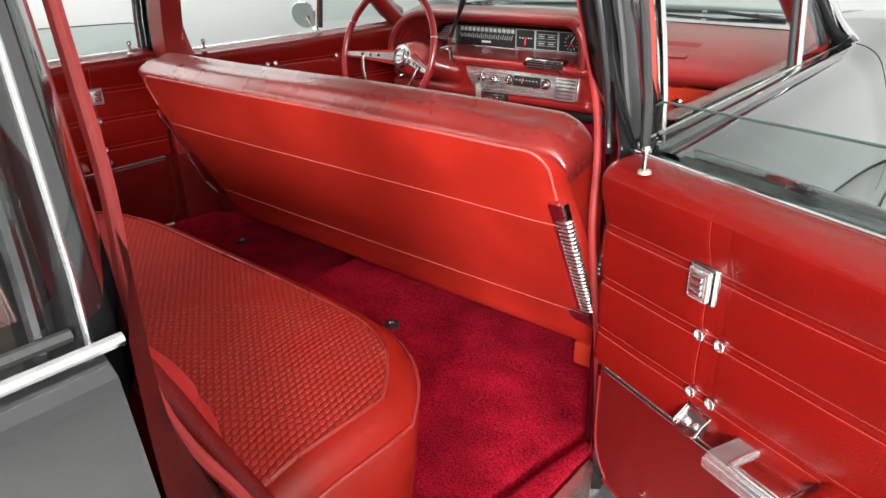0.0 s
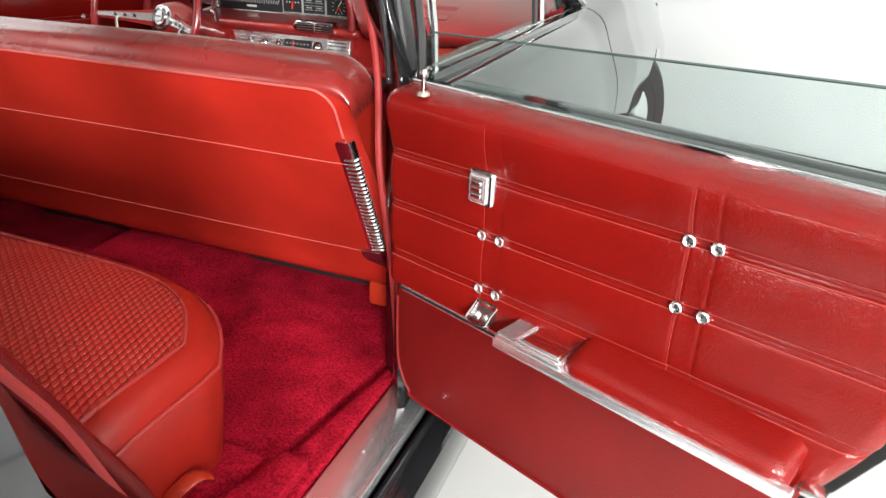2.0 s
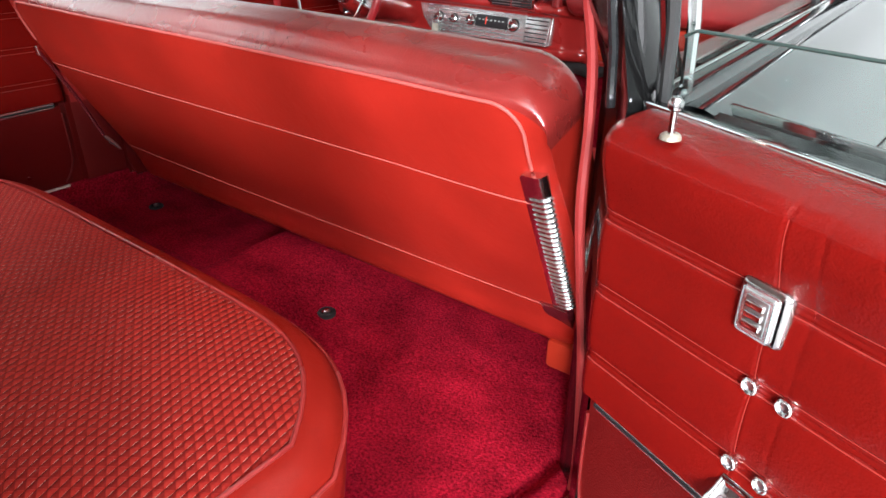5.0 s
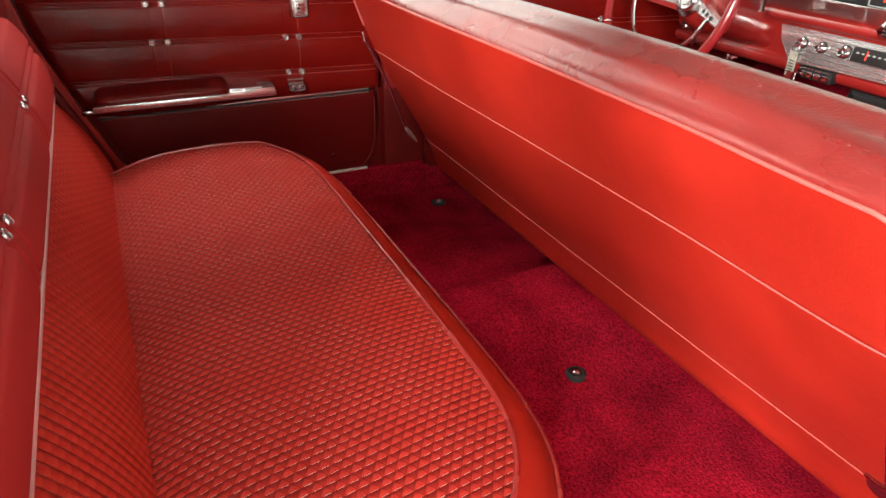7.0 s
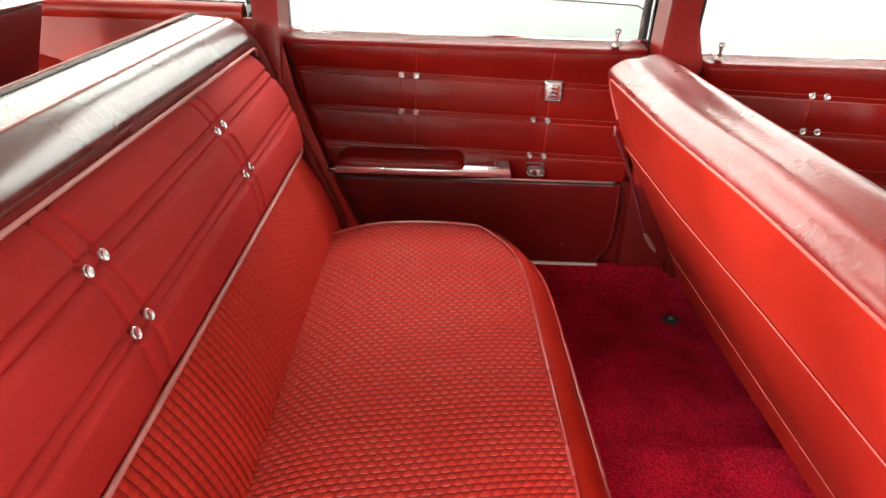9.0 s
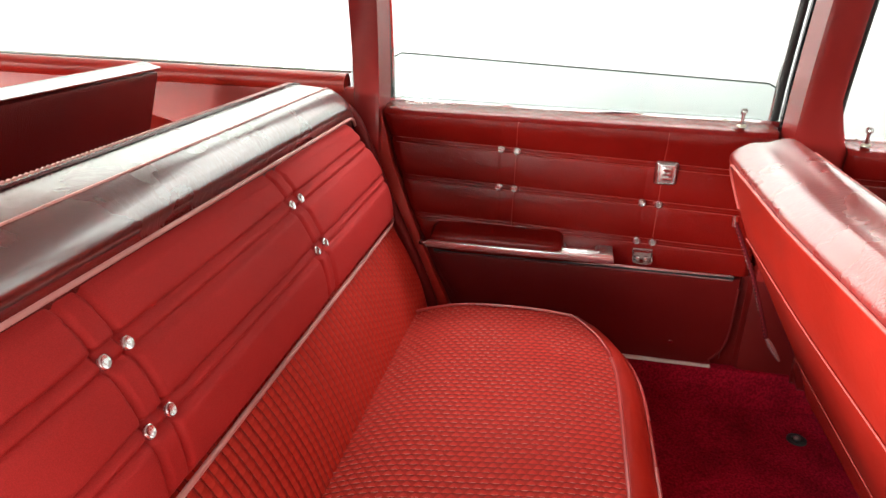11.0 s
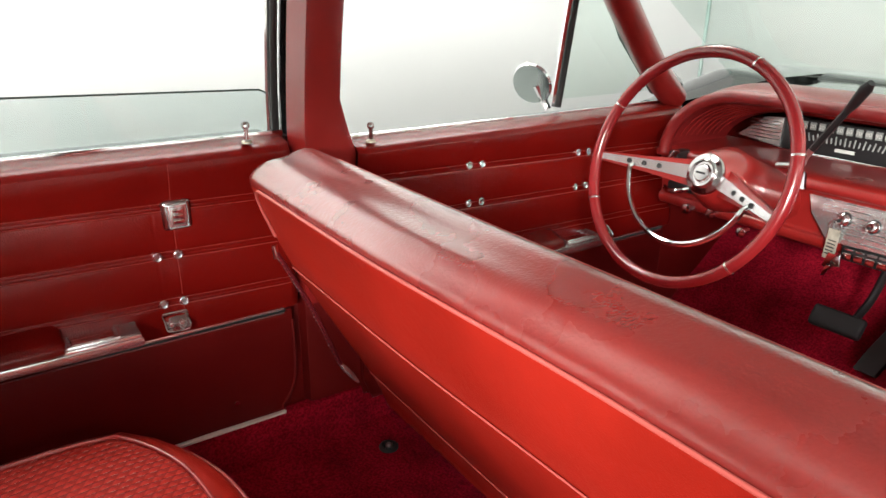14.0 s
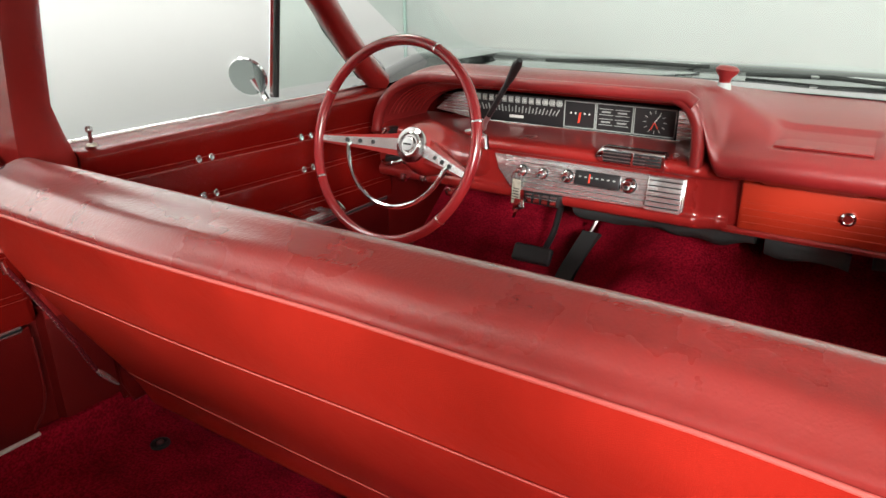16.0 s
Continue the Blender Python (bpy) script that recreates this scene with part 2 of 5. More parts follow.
def bez(pts, n=6, close=False):
    """A smooth line through points (Catmull-Rom)."""
    p = [Vector(q) for q in pts]
    out, k = [], len(p)
    for i in range(k if close else k - 1):
        a, b, c, d = (p[(i - 1) % k], p[i], p[(i + 1) % k], p[(i + 2) % k]) if close else (p[max(i - 1, 0)], p[i], p[i + 1], p[min(i + 2, k - 1)])
        for j in range(n):
            t = j / n
            out.append(0.5 * (2 * b + (c - a) * t + (2 * a - 5 * b + 4 * c - d) * t * t + (3 * b - a - 3 * c + d) * t ** 3))
    return out if close else out + [p[-1]]


def smooth(a, b, x):
    t = min(1, max(0, (x - a) / (b - a)))
    return t * t * (3 - 2 * t)


def bump1(x, c, w):
    return math.exp(-((x - c) / w) ** 2)


# ---------------------------------------------------------------- the studio
def plain(name, bm, material, label, category):
    return tagged(part(name, bm, material), label, category, kind="structure")


plain("floor", box((0.5, 1.0, -0.1), (13, 13, 0.2)), FLOOR, "smooth light grey painted studio floor", "floor")
plain("wall_west", box((-3.65, 1.0, 1.9), (0.3, 13.6, 3.8)), WALL, "plain white studio wall beside the car", "wall")
plain("wall_east", box((6.65, 1.0, 1.9), (0.3, 13.6, 3.8)), WALL, "plain white studio wall beside the car", "wall")
plain("wall_north", prism([(-3.5, 6.18), (6.5, 2.68), (6.6, 2.96), (-3.4, 6.46)], 0.0, 3.8, 2), WALL, "plain white studio wall ahead of the car", "wall")
plain("wall_south", box((1.5, -5.1, 1.9), (11.0, 0.3, 3.8)), WALL, "plain white studio wall behind the car", "wall")
plain("baseboard", prism([(-3.49, 6.166), (6.48, 2.676), (6.47, 2.652), (-3.50, 6.142)], 0.0, 0.03, 2), RUBBER, "black strip along the foot of the wall", "baseboard")
plain("trim", box((-3.488, 6.155, 1.9), (0.024, 0.024, 3.8), 0.004), mat("grey_corner_bead", (0.35, 0.45, 0.42), 0.5), "grey green bead in the corner of the walls", "wall trim")
plain("ceiling", box((0.5, 1.0, 3.9), (13, 13, 0.2)), CEILING, "plain white studio ceiling", "ceiling")


def softbox(x, y, sx, sy, z, power):
    t = thing("ceiling_light", (x, y, z + 0.07), "long white fluorescent softbox hanging under the ceiling", "ceiling light", "studio ceiling lights")
    for dy in (-sy * 0.4, sy * 0.4):
        part("hanger", sweep([(x, y + dy * (1 if sy > 1 else 0), z + 0.1), (x, y + dy * (1 if sy > 1 else 0), 3.8)], 0.006, 6), STEEL, t)
    part("housing", box((x, y, z + 0.07), (sx + 0.06, sy + 0.06, 0.10), 0.01), WHITE, t)
    lamp = bpy.data.lights.new("tube_light", "AREA")
    lamp.shape, lamp.size, lamp.size_y, lamp.energy = "RECTANGLE", sx, sy, power
    lamp.color = (1.0, 0.98, 0.95)
    ob = new("tube_light", lamp)
    ob.location = (x, y, z)
    ob.parent = t
    ob.matrix_parent_inverse = BASE[t]
    part("diffuser", box((x, y, z + 0.015), (sx, sy, 0.012)), glow("lit_diffuser", (1, 0.98, 0.95), 6.0), t)


softbox(-2.55, 1.2, 0.90, 6.0, 3.67, 56)
softbox(2.58, 0.2, 0.10, 6.0, 3.67, 25)
softbox(4.5, 0.6, 0.15, 6.0, 3.67, 55)
softbox(5.7, 0.0, 0.30, 5.0, 3.5, 60)

def studio_light(x, y, z, size, power):
    """A square softbox on a stand, out of view, turned to the open car door."""
    t = thing("studio_light", (x, y, 0.0), "unseen square studio softbox on a black light stand", "studio light", "studio lights on stands")
    aim = look((x, y, z), (0.3, 1.0, 0.6))
    lamp = bpy.data.lights.new("softbox_light", "AREA")
    lamp.shape, lamp.size, lamp.energy, lamp.color = "SQUARE", size, power, (1.0, 0.97, 0.93)
    ob = new("softbox_light", lamp)
    ob.parent, ob.matrix_parent_inverse, ob.matrix_basis = t, BASE[t], aim
    bm = box((0, 0, 0.14), (size + 0.08, size + 0.08, 0.24), 0.03)
    bm.transform(aim)
    part("softbox", bm, RUBBER, t)
    px, py = (Vector(aim.translation) + aim.to_3x3() @ Vector((0, 0, 0.2))).xy
    part("stand_pole", sweep([(px, py, 0.3), (px, py, z)], 0.016, 10), STEEL, t)
    for a in (0.3, 2.4, 4.5):
        part("stand_leg", sweep([(px, py, 0.55), (px + 0.45 * math.cos(a), py + 0.45 * math.sin(a), 0.012)], 0.011, 8), STEEL, t)


# First lamp follows the shadow edges; the second is added to brighten the inside
studio_light(3.8, -4.2, 2.62, 1.0, 850)
studio_light(4.7, -2.6, 2.6, 1.0, 300)

# ---------------------------------------------------------------- the car's shell
SHELL = thing("station_wagon_body", (0, 1, 0.2), "glossy black station wagon body with red painted inside", "car body")


def carpet_z(x, y):
    # the tunnel falls steeply on the driver's side and gently on the other
    hump = 0.078 / (1 + math.exp(-(x + 0.182) / 0.010)) * (bump1(x, -0.03, 0.125) if x > -0.03 else 1.0)
    if y > 1.6:
        rise = min(1, max(0, (y - 1.6) / 0.7))
        hump += 0.25 * bump1(x, 0.12, 0.19) * rise * rise * (3 - 2 * rise)
    toe = 0.0 if y < 2.25 else (y - 2.25) * 0.75
    # raised carpet along the sill, with a hollow where it meets the floor piece
    fold = 0.735 if x < 0 else 0.695 + 0.15 * (min(y, 1.3) - 0.9) + 0.006 * noise.noise((y * 9, 0, 2))
    edge = (0.012 if x < 0 else 0.022) / (1 + math.exp(-(abs(x) - fold) / 0.006)) - (0.010 * bump1(x, fold - 0.014, 0.012) if x > 0 else 0)
    lump = 0.004 * noise.noise((x * 7, y * 7, 0)) + 0.0025 * noise.noise((x * 21, y * 21, 5))
    return 0.262 + hump + toe + edge - (0.030 / (1 + math.exp(-(x - 0.773) / 0.003)) if x > 0.5 else 0) + lump


part("floor_carpet", sheet(lambda u, v: Vector((u, v, carpet_z(u, v))), span(-0.80, -0.26, 24) + span(-0.255, -0.13, 25) + span(-0.12, 0.56, 34) + span(0.565, 0.80, 60), span(0.30, 2.75, 150), thick=(0, 0, -0.05)), CARPET, SHELL,
     "deep crimson cut-pile carpet")
part("carpet_flap", sheet(lambda u, v: Vector((u, v + 0.02 * (u - 0.6), carpet_z(u, v) + 0.024 + 0.003 * noise.noise((u * 20, v * 20, 3)))), span(0.50, 0.752, 14), span(0.46, 0.838, 18), thick=(0, 0, -0.024)), CARPET, SHELL)
part("floor_pan", box((0, 1.0, 0.16), (1.72, 4.4, 0.05), 0.01), BLACK_PAINT, SHELL)


def sill_plate(sx):
    bm = box((sx * 0.817, 0.81, 0.278), (0.080, 0.66, 0.014), 0.004)
    p = part("sill_plate", bm, DIECAST, SHELL, "scuffed bright metal door sill plate")
    for y in (0.60, 0.76, 0.92, 1.08):
        part("screw", lathe([(0.0045, 0), (0.004, 0.002), (0.001, 0.0025)], (sx * 0.815, y, 0.285)), CHROME, p)
    part("sill_edge", box((sx * 0.858, 0.81, 0.272), (0.008, 0.62, 0.024), 0.003), DIECAST, p)
    part("rocker", box((sx * 0.895, 0.85, 0.20), (0.075, 2.6, 0.11), 0.02), BLACK_PAINT, SHELL)


sill_plate(1)
part("rocker", box((-0.895, 0.85, 0.20), (0.075, 2.6, 0.11), 0.02), BLACK_PAINT, SHELL)
part("inner_sill", box((-0.788, 1.35, 0.305), (0.030, 1.90, 0.118), 0.008), CARPET, SHELL)
part("sill_panel", box((-0.812, 1.35, 0.43), (0.012, 1.90, 0.36), 0.003), DOOR_LOW, SHELL)
part("sill_bead", box((-0.778, 0.99, 0.3665), (0.012, 0.36, 0.006), 0.002), WHITE, SHELL, "pale worn sill edge")


def pillar(name, ybot, ytop, sx, mt, zbot=0.28, ztop=1.36, xb=0.79, xt=0.66, thick=0.05, label="", foot=0.0):
    """An upright that leans in towards the roof; ybot and ytop are (rear, front) at its foot and head."""
    rings = []
    for k in range(17):
        f = k / 16
        z = zbot + (ztop - zbot) * f
        g = max(0.0, (z - 0.92) / (ztop - 0.92))
        x = xb - (xb - xt) * g ** 1.3 + foot * min(1, max(0, (0.86 - z) / 0.16))
        a, b = (ybot[i] + (ytop[i] - ybot[i]) * f for i in (0, 1))
        if foot:
            b += 0.030 * min(1, max(0, (0.955 - z) / 0.07))
        r = 0.012
        rings.append([Vector((sx * px, py, z)) for px, py in ((x, a + r), (x - 0.003, a + r * 2), (x - 0.003, b - r * 2), (x, b - r), (x + thick, b), (x + thick, a))])
    return part(name, loft(rings), mt, SHELL, label)


for sx in (-1, 1):
    if sx < 0:
        pillar("b_pillar_trim", (1.218, 1.312), (1.223, 1.310), sx, RED_PAINT, zbot=0.58, xb=0.748, thick=0.05, label="red painted pillar trim", foot=0.036)
        pillar("b_pillar_kick", (1.216, 1.52), (1.216, 1.52), sx, DOOR_LOW, zbot=0.28, ztop=0.60, xb=0.785, xt=0.785, thick=0.04, label="dark red grained lower pillar cover")
        pillar("b_pillar", (1.226, 1.302), (1.229, 1.300), sx, BLACK_PAINT, xb=0.80, xt=0.71, thick=0.05)
        pillar("c_pillar_trim", (0.342, 0.418), (0.345, 0.432), sx, RED_PAINT, zbot=0.80, xb=0.760, thick=0.05, label="red painted pillar trim")
    else:
        pillar("b_pillar_trim", (1.190, 1.312), (1.190, 1.310), sx, ORANGE_RED, zbot=0.86, xb=0.722, xt=0.64, thick=0.03, label="orange red painted pillar trim")
        post = []
        for k in range(13):
            z = 0.28 + 1.08 * k / 12
            g = 0.10 * (max(0, z - 0.92) / 0.44) ** 1.3
            low = 1 - min(1, max(0, (z - 0.90) / 0.12))
            head = ((0.735, 1.118), (0.748, 1.088), (0.770, 1.062), (0.797, 1.050), (0.806, 1.058), (0.806, 1.080), (0.79, 1.20), (0.735, 1.30))
            shank = ((0.737, 1.170), (0.756, 1.152), (0.780, 1.131), (0.793, 1.090), (0.820, 1.048), (0.832, 1.056), (0.82, 1.20), (0.735, 1.30))
            post.append([Vector((a + (c - a) * low - g, b + (d - b) * low, z)) for (a, b), (c, d) in zip(head, shank)])
        part("b_pillar", loft(post), SATIN_BLACK, SHELL, "polished black door post", sharp=50)
        part("post_bead", sweep([(0.800 - 0.10 * (max(0, z - 0.92) / 0.44) ** 1.3, 1.052, z) for z in span(0.90, 1.36, 8)], 0.005, 8), BLACK_PAINT, SHELL)
        pillar("c_pillar_trim", (0.30, 0.346), (0.30, 0.352), sx, RED_PAINT, zbot=0.80, xb=0.758, thick=0.008, label="red painted pillar trim")
        post = []
        for k in range(9):
            z = 0.93 + 0.43 * k / 8
            g = 0.10 * (k / 8) ** 1.3
            post.append([Vector((x - g, y + 0.007 * k / 8, z)) for x, y in ((0.770, 0.357), (0.790, 0.350), (0.815, 0.340), (0.846, 0.324), (0.864, 0.311), (0.867, 0.298), (0.850, 0.288), (0.770, 0.285))])
        part("c_pillar", loft(post), BLACK_PAINT, SHELL, "polished black door post", sharp=50)
        part("post_trim", sweep([(0.868, 0.296, 0.955), (0.866, 0.297, 1.02), (0.845, 0.30, 1.14), (0.775, 0.304, 1.37)], 0.0022, 8), STEEL, SHELL)
    # weather strip round the rear door opening
    loop = [(1.10, 1.34, 0.66), (1.098, 1.10, 0.715), (1.125, 0.95, 0.737), (1.125, 0.86, 0.745), (1.105, 0.76, 0.755), (1.115, 0.65, 0.762), (1.128, 0.53, 0.77), (1.13, 0.37, 0.78), (1.12, 0.30, 0.783), (1.07, 0.28, 0.775), (0.90, 0.278, 0.772), (0.68, 0.285, 0.772),
            (0.60, 0.32, 0.775), (0.53, 0.43, 0.78), (0.475, 0.547, 0.782), (0.425, 0.70, 0.775), (0.385, 0.79, 0.768), (0.366, 0.86, 0.762), (0.366, 0.94, 0.757), (0.374, 1.02, 0.748), (0.380, 1.12, 0.72), (0.39, 1.34, 0.66)]
    if sx > 0:
        for run in (loop[:9], loop[12:]):
            part("weatherstrip", sweep(bez([(sx * x, y, z) for y, z, x in run], 5), 0.0064, 8), STRIP, SHELL, "soft red door weatherstrip")
# A pillars, windscreen frame
for sx in (-1, 1):
    pts = [(sx * 0.775, 2.250, 0.90), (sx * 0.755, 2.118, 1.00), (sx * 0.715, 1.926, 1.17), (sx * 0.66, 1.745, 1.34)]
    part("a_pillar_trim", sweep(bez(pts, 4), 0.034, 10), RED_PAINT, SHELL, "red painted windscreen pillar trim")
    pts = [(sx * 0.83, 2.31, 0.92), (sx * 0.80, 2.168, 1.00), (sx * 0.76, 1.966, 1.18), (sx * 0.70, 1.785, 1.36)]
    part("a_pillar", sweep(bez(pts, 4), 0.03, 10), BLACK_PAINT, SHELL)
    part("drip_trim", sweep(bez([(x + sx * 0.022, y - 0.012, z) for x, y, z in pts], 4), 0.012, 8), CHROME, SHELL)
part("roof", sheet(lambda u, v: Vector((u * 0.74, v, 1.44 - 0.05 * u * u - 0.03 * ((v - 0.2) / 1.7) ** 2)), span(-1, 1, 16), span(-1.7, 1.86, 24), thick=(0, 0, 0.03)), BLACK_PAINT, SHELL)
part("headliner", sheet(lambda u, v: Vector((u * 0.70, v, 1.405 - 0.05 * u * u - 0.03 * ((v - 0.2) / 1.7) ** 2)), span(-1, 1, 16), span(-1.66, 1.82, 24), thick=(0, 0, 0.008)), HEADLINER, SHELL, "pale perforated headliner")
part("windscreen", sheet(lambda u, v: Vector((u * (0.78 - 0.10 * v), 2.62 - 0.86 * v - 0.10 * u * u * (1 - 0.4 * v), 0.925 + 0.45 * v)), span(-1, 1, 20), span(0, 1, 8)), GLASS_TINT, SHELL, "faintly green curved windscreen")
part("cowl", sheet(lambda u, v: Vector((u * 0.80, 2.56 + 0.26 * v - 0.10 * u * u * (1 - v), 0.915 + 0.012 * v)), span(-1, 1, 20), span(0, 1, 4), thick=(0, 0, -0.03)), BLACK_PAINT, SHELL)


def hood_z(u, y):
    s = abs(u)
    crease = 0.03 * max(0, (s - 0.75) / 0.25)
    return 0.936 + 0.02 * (1 - s * s) * 0.5 - 0.15 * max(0, (y - 2.8) / 1.45) ** 1.3 + crease * 0.3


part("hood", sheet(lambda u, v: Vector((u * 0.70, v, hood_z(u, v) - 0.030 * max(0, (2.86 - v) / 0.10) ** 2)), span(-1, 1, 24), span(2.76, 2.86, 6) + span(2.90, 4.25, 20), thick=(0, 0, -0.012)), BLACK_PAINT, SHELL, "long polished black hood")
for sx in (-1, 1):
    def wing(u, v, sx=sx):
        # u runs from the hood's edge over the shoulder and down the side
        prof = [(0.705, 0.940), (0.81, 0.952), (0.885, 0.946), (0.935, 0.910), (0.965, 0.83), (1.01, 0.71), (1.005, 0.57), (0.97, 0.40), (0.93, 0.26)]
        cab = 1 - min(1, max(0, (v - 2.12) / 0.45))
        low = 0.0 if sx > 0 else 0.05
        belt = [(0.842, 0.902 - low), (0.862, 0.903 - low), (0.888, 0.898 - low), (0.922, 0.872 - low), (0.950, 0.81), (0.985, 0.70), (0.985, 0.57), (0.955, 0.40), (0.92, 0.26)]
        pts = [(a + (c - a) * cab, b + (d - b) * cab) for (a, b), (c, d) in zip(prof, belt)]
        k = min(int(u), len(pts) - 2)
        f = u - k
        a, b, c, d = pts[max(k - 1, 0)], pts[k], pts[k + 1], pts[min(k + 2, len(pts) - 1)]
        x, z = (0.5 * (2 * b[i] + (c[i] - a[i]) * f + (2 * a[i] - 5 * b[i] + 4 * c[i] - d[i]) * f * f + (3 * b[i] - a[i] - 3 * c[i] + d[i]) * f ** 3) for i in (0, 1))
        taper = max(0, (v - 3.3) / 1.0)
        drop = 0.15 * max(0, (v - 2.8) / 1.45) ** 1.3 * min(1, max(0, (z - 0.3) / 0.3))
        return Vector((sx * (x - 0.04 * taper ** 2), v, z - drop))
    fender = sheet(wing, span(0, 8, 64), span(2.262, 4.28, 110))
    hole = [f for f in fender.faces if math.hypot(f.calc_center_median().y - 3.32, f.calc_center_median().z - 0.33) < 0.345 and abs(f.calc_center_median().x) > 0.88]
    bmesh.ops.delete(fender, geom=hole, context="FACES")
    part("front_fender", fender, BLACK_PAINT, SHELL, "polished black front fender")
    part("wheel_arch_lip", sweep([(sx * (0.930 + 0.06 * math.sin(a) ** 0.7), 3.32 + 0.350 * math.cos(a), 0.33 + 0.350 * math.sin(a)) for a in span(0.02, math.pi - 0.02, 30)], 0.010, 8), BLACK_PAINT, SHELL)
    part("wheel_well", sheet(lambda u, v, sx=sx: Vector((sx * (0.60 + 0.33 * v), 3.32 + 0.37 * math.cos(u), 0.33 + 0.37 * math.sin(u))), span(0, math.pi, 20), span(0, 1, 3)), SATIN_BLACK, SHELL)
    part("front_door_skin", sheet(wing, span(0, 8, 48), span(1.095, 2.254, 24)), BLACK_PAINT, SHELL, "polished black outer door skin")
part("nose", sheet(lambda u, v: Vector((u * 0.9, 4.27 + 0.03 * (1 - u * u), 0.785 - v * 0.50)), span(-1, 1, 16), span(0, 1, 8), thick=(0, -0.05, 0)), BLACK_PAINT, SHELL)


def wheel(x, y, steer=0.0):
    w = thing("car_wheel", (x, y, 0.0), "black tyre with a raised sidewall line and chrome cap", "wheel", "wheels of the car")
    ax = (math.cos(steer) * (1 if x > 0 else -1), -math.sin(steer) * (1 if x > 0 else -1), 0)
    part("tyre", lathe([(0.20, -0.09), (0.30, -0.09), (0.335, -0.06), (0.34, 0), (0.335, 0.06), (0.30, 0.09), (0.20, 0.085)], (x, y, 0.34), ax, 36), RUBBER, w)
    part("sidewall_line", lathe([(0.246, 0.0895), (0.246, 0.0915), (0.234, 0.0915), (0.234, 0.0880)], (x, y, 0.34), ax, 36), RUBBER, w)
    part("hubcap", lathe([(0.20, 0.05), (0.20, 0.085), (0.14, 0.10), (0.05, 0.105), (0.001, 0.106)], (x, y, 0.34), ax, 28), CHROME, w)


for wx in (-0.78, 0.78):
    wheel(wx + 0.05, 3.32, radians(33))
    wheel(wx, 0.0)

# rear quarters and cargo floor
for sx in (-1, 1):
    cy0, cx0 = (0.0, 0.772) if sx < 0 else (-0.062, 0.758)

    def quarter(u, v, sx=sx):
        prof = [(0.80, 0.975 if sx > 0 else 0.94), (0.868, 0.977 if sx > 0 else 0.942), (0.888, 0.962 if sx > 0 else 0.93), (0.905, 0.88), (0.945, 0.74), (0.965, 0.58), (0.93, 0.40), (0.90, 0.30)]
        k = min(int(u), len(prof) - 2)
        f = u - k
        x, z = (prof[k][i] + (prof[k + 1][i] - prof[k][i]) * f for i in (0, 1))
        # the front edge follows the door's dog-leg
        lead = 0.300 + 0.26 * max(0, (0.80 - z) / 0.5) ** 1.2
        y = lead + (-1.9 - lead) * v
        return Vector((sx * x, y, z))
    part("quarter_panel", sheet(quarter, span(0, 7, 35), span(0, 1, 26)), BLACK_PAINT, SHELL, "polished black rear quarter panel")

    rim = bez([(0.345, 1.0), (0.345, 0.88), (0.36, 0.79), (0.41, 0.66), (0.53, 0.44), (0.66, 0.31)], 6)
    part("door_jamb", loft([[Vector((sx * (0.762 + 0.03 * max(0, (1 - p.y) / 0.7)), p.x + 0.022, p.y)) for p in rim],
                            [Vector((sx * 0.80, p.x + 0.012, p.y - 0.004)) for p in rim],
                            [Vector((sx * 0.845, p.x - 0.012, p.y - 0.01)) for p in rim],
                            [Vector((sx * 0.888, p.x - 0.035, p.y - 0.02)) for p in rim]], closed=False), JAMB_BLACK, SHELL, "black painted door jamb")
    part("belt_moulding", sweep([(sx * 0.880, 0.310, 0.980 if sx > 0 else 0.955), (sx * 0.880, -0.6, 0.985 if sx > 0 else 0.955), (sx * 0.87, -1.8, 0.985)], 0.0042, 8, flat=1.0), ALU, SHELL, "bright beltline moulding")
    part("quarter_trim", prism([(y + (cy0 if y > 0 else 0), z) for y, z in ((0.41, 0.935), (0.41, 0.895), (0.435, 0.78), (0.475, 0.676), (0.520, 0.56), (0.580, 0.429), (0.66, 0.28), (-1.75, 0.28), (-1.75, 0.935))], sx * cx0, sx * (0.797 if sx < 0 else 0.767), 0, 0.003), VINYL, SHELL, "red vinyl cargo side panel")
    part("quarter_sill", sweep([(sx * 0.79, 0.33, 0.94), (sx * 0.79, -1.75, 0.94)], 0.024, 10), VINYL, SHELL)
    arch = [Vector((sx * 0.785, -0.22 + 0.44 * math.cos(a), 0.42 + 0.44 * math.sin(a))) for a in span(0, math.pi, 20)]
    part("wheel_arch", loft([arch, [p + Vector((-sx * 0.13, 0, -0.012)) for p in arch], [Vector((sx * 0.64, -0.22 + (p.y + 0.22) * 0.93, 0.42 + (p.z - 0.42) * 0.93)) for p in arch],
                             [Vector((sx * 0.64, p.y, 0.40)) for p in arch]], closed=False), VINYL, SHELL, "red vinyl covered wheel arch")
    part("quarter_glass", prism([(0.285 if sx > 0 else 0.33, 0.93), (-1.70, 0.93), (-1.60, 1.38), (0.285 if sx > 0 else 0.33, 1.38)], sx * (0.842 if sx > 0 else 0.80), sx * (0.846 if sx > 0 else 0.804), 0), GLASS, SHELL)
    part("roof_rail", sweep([(sx * 0.70, 1.82, 1.385), (sx * 0.70, -1.7, 1.385)], 0.03, 8), RED_PAINT, SHELL)
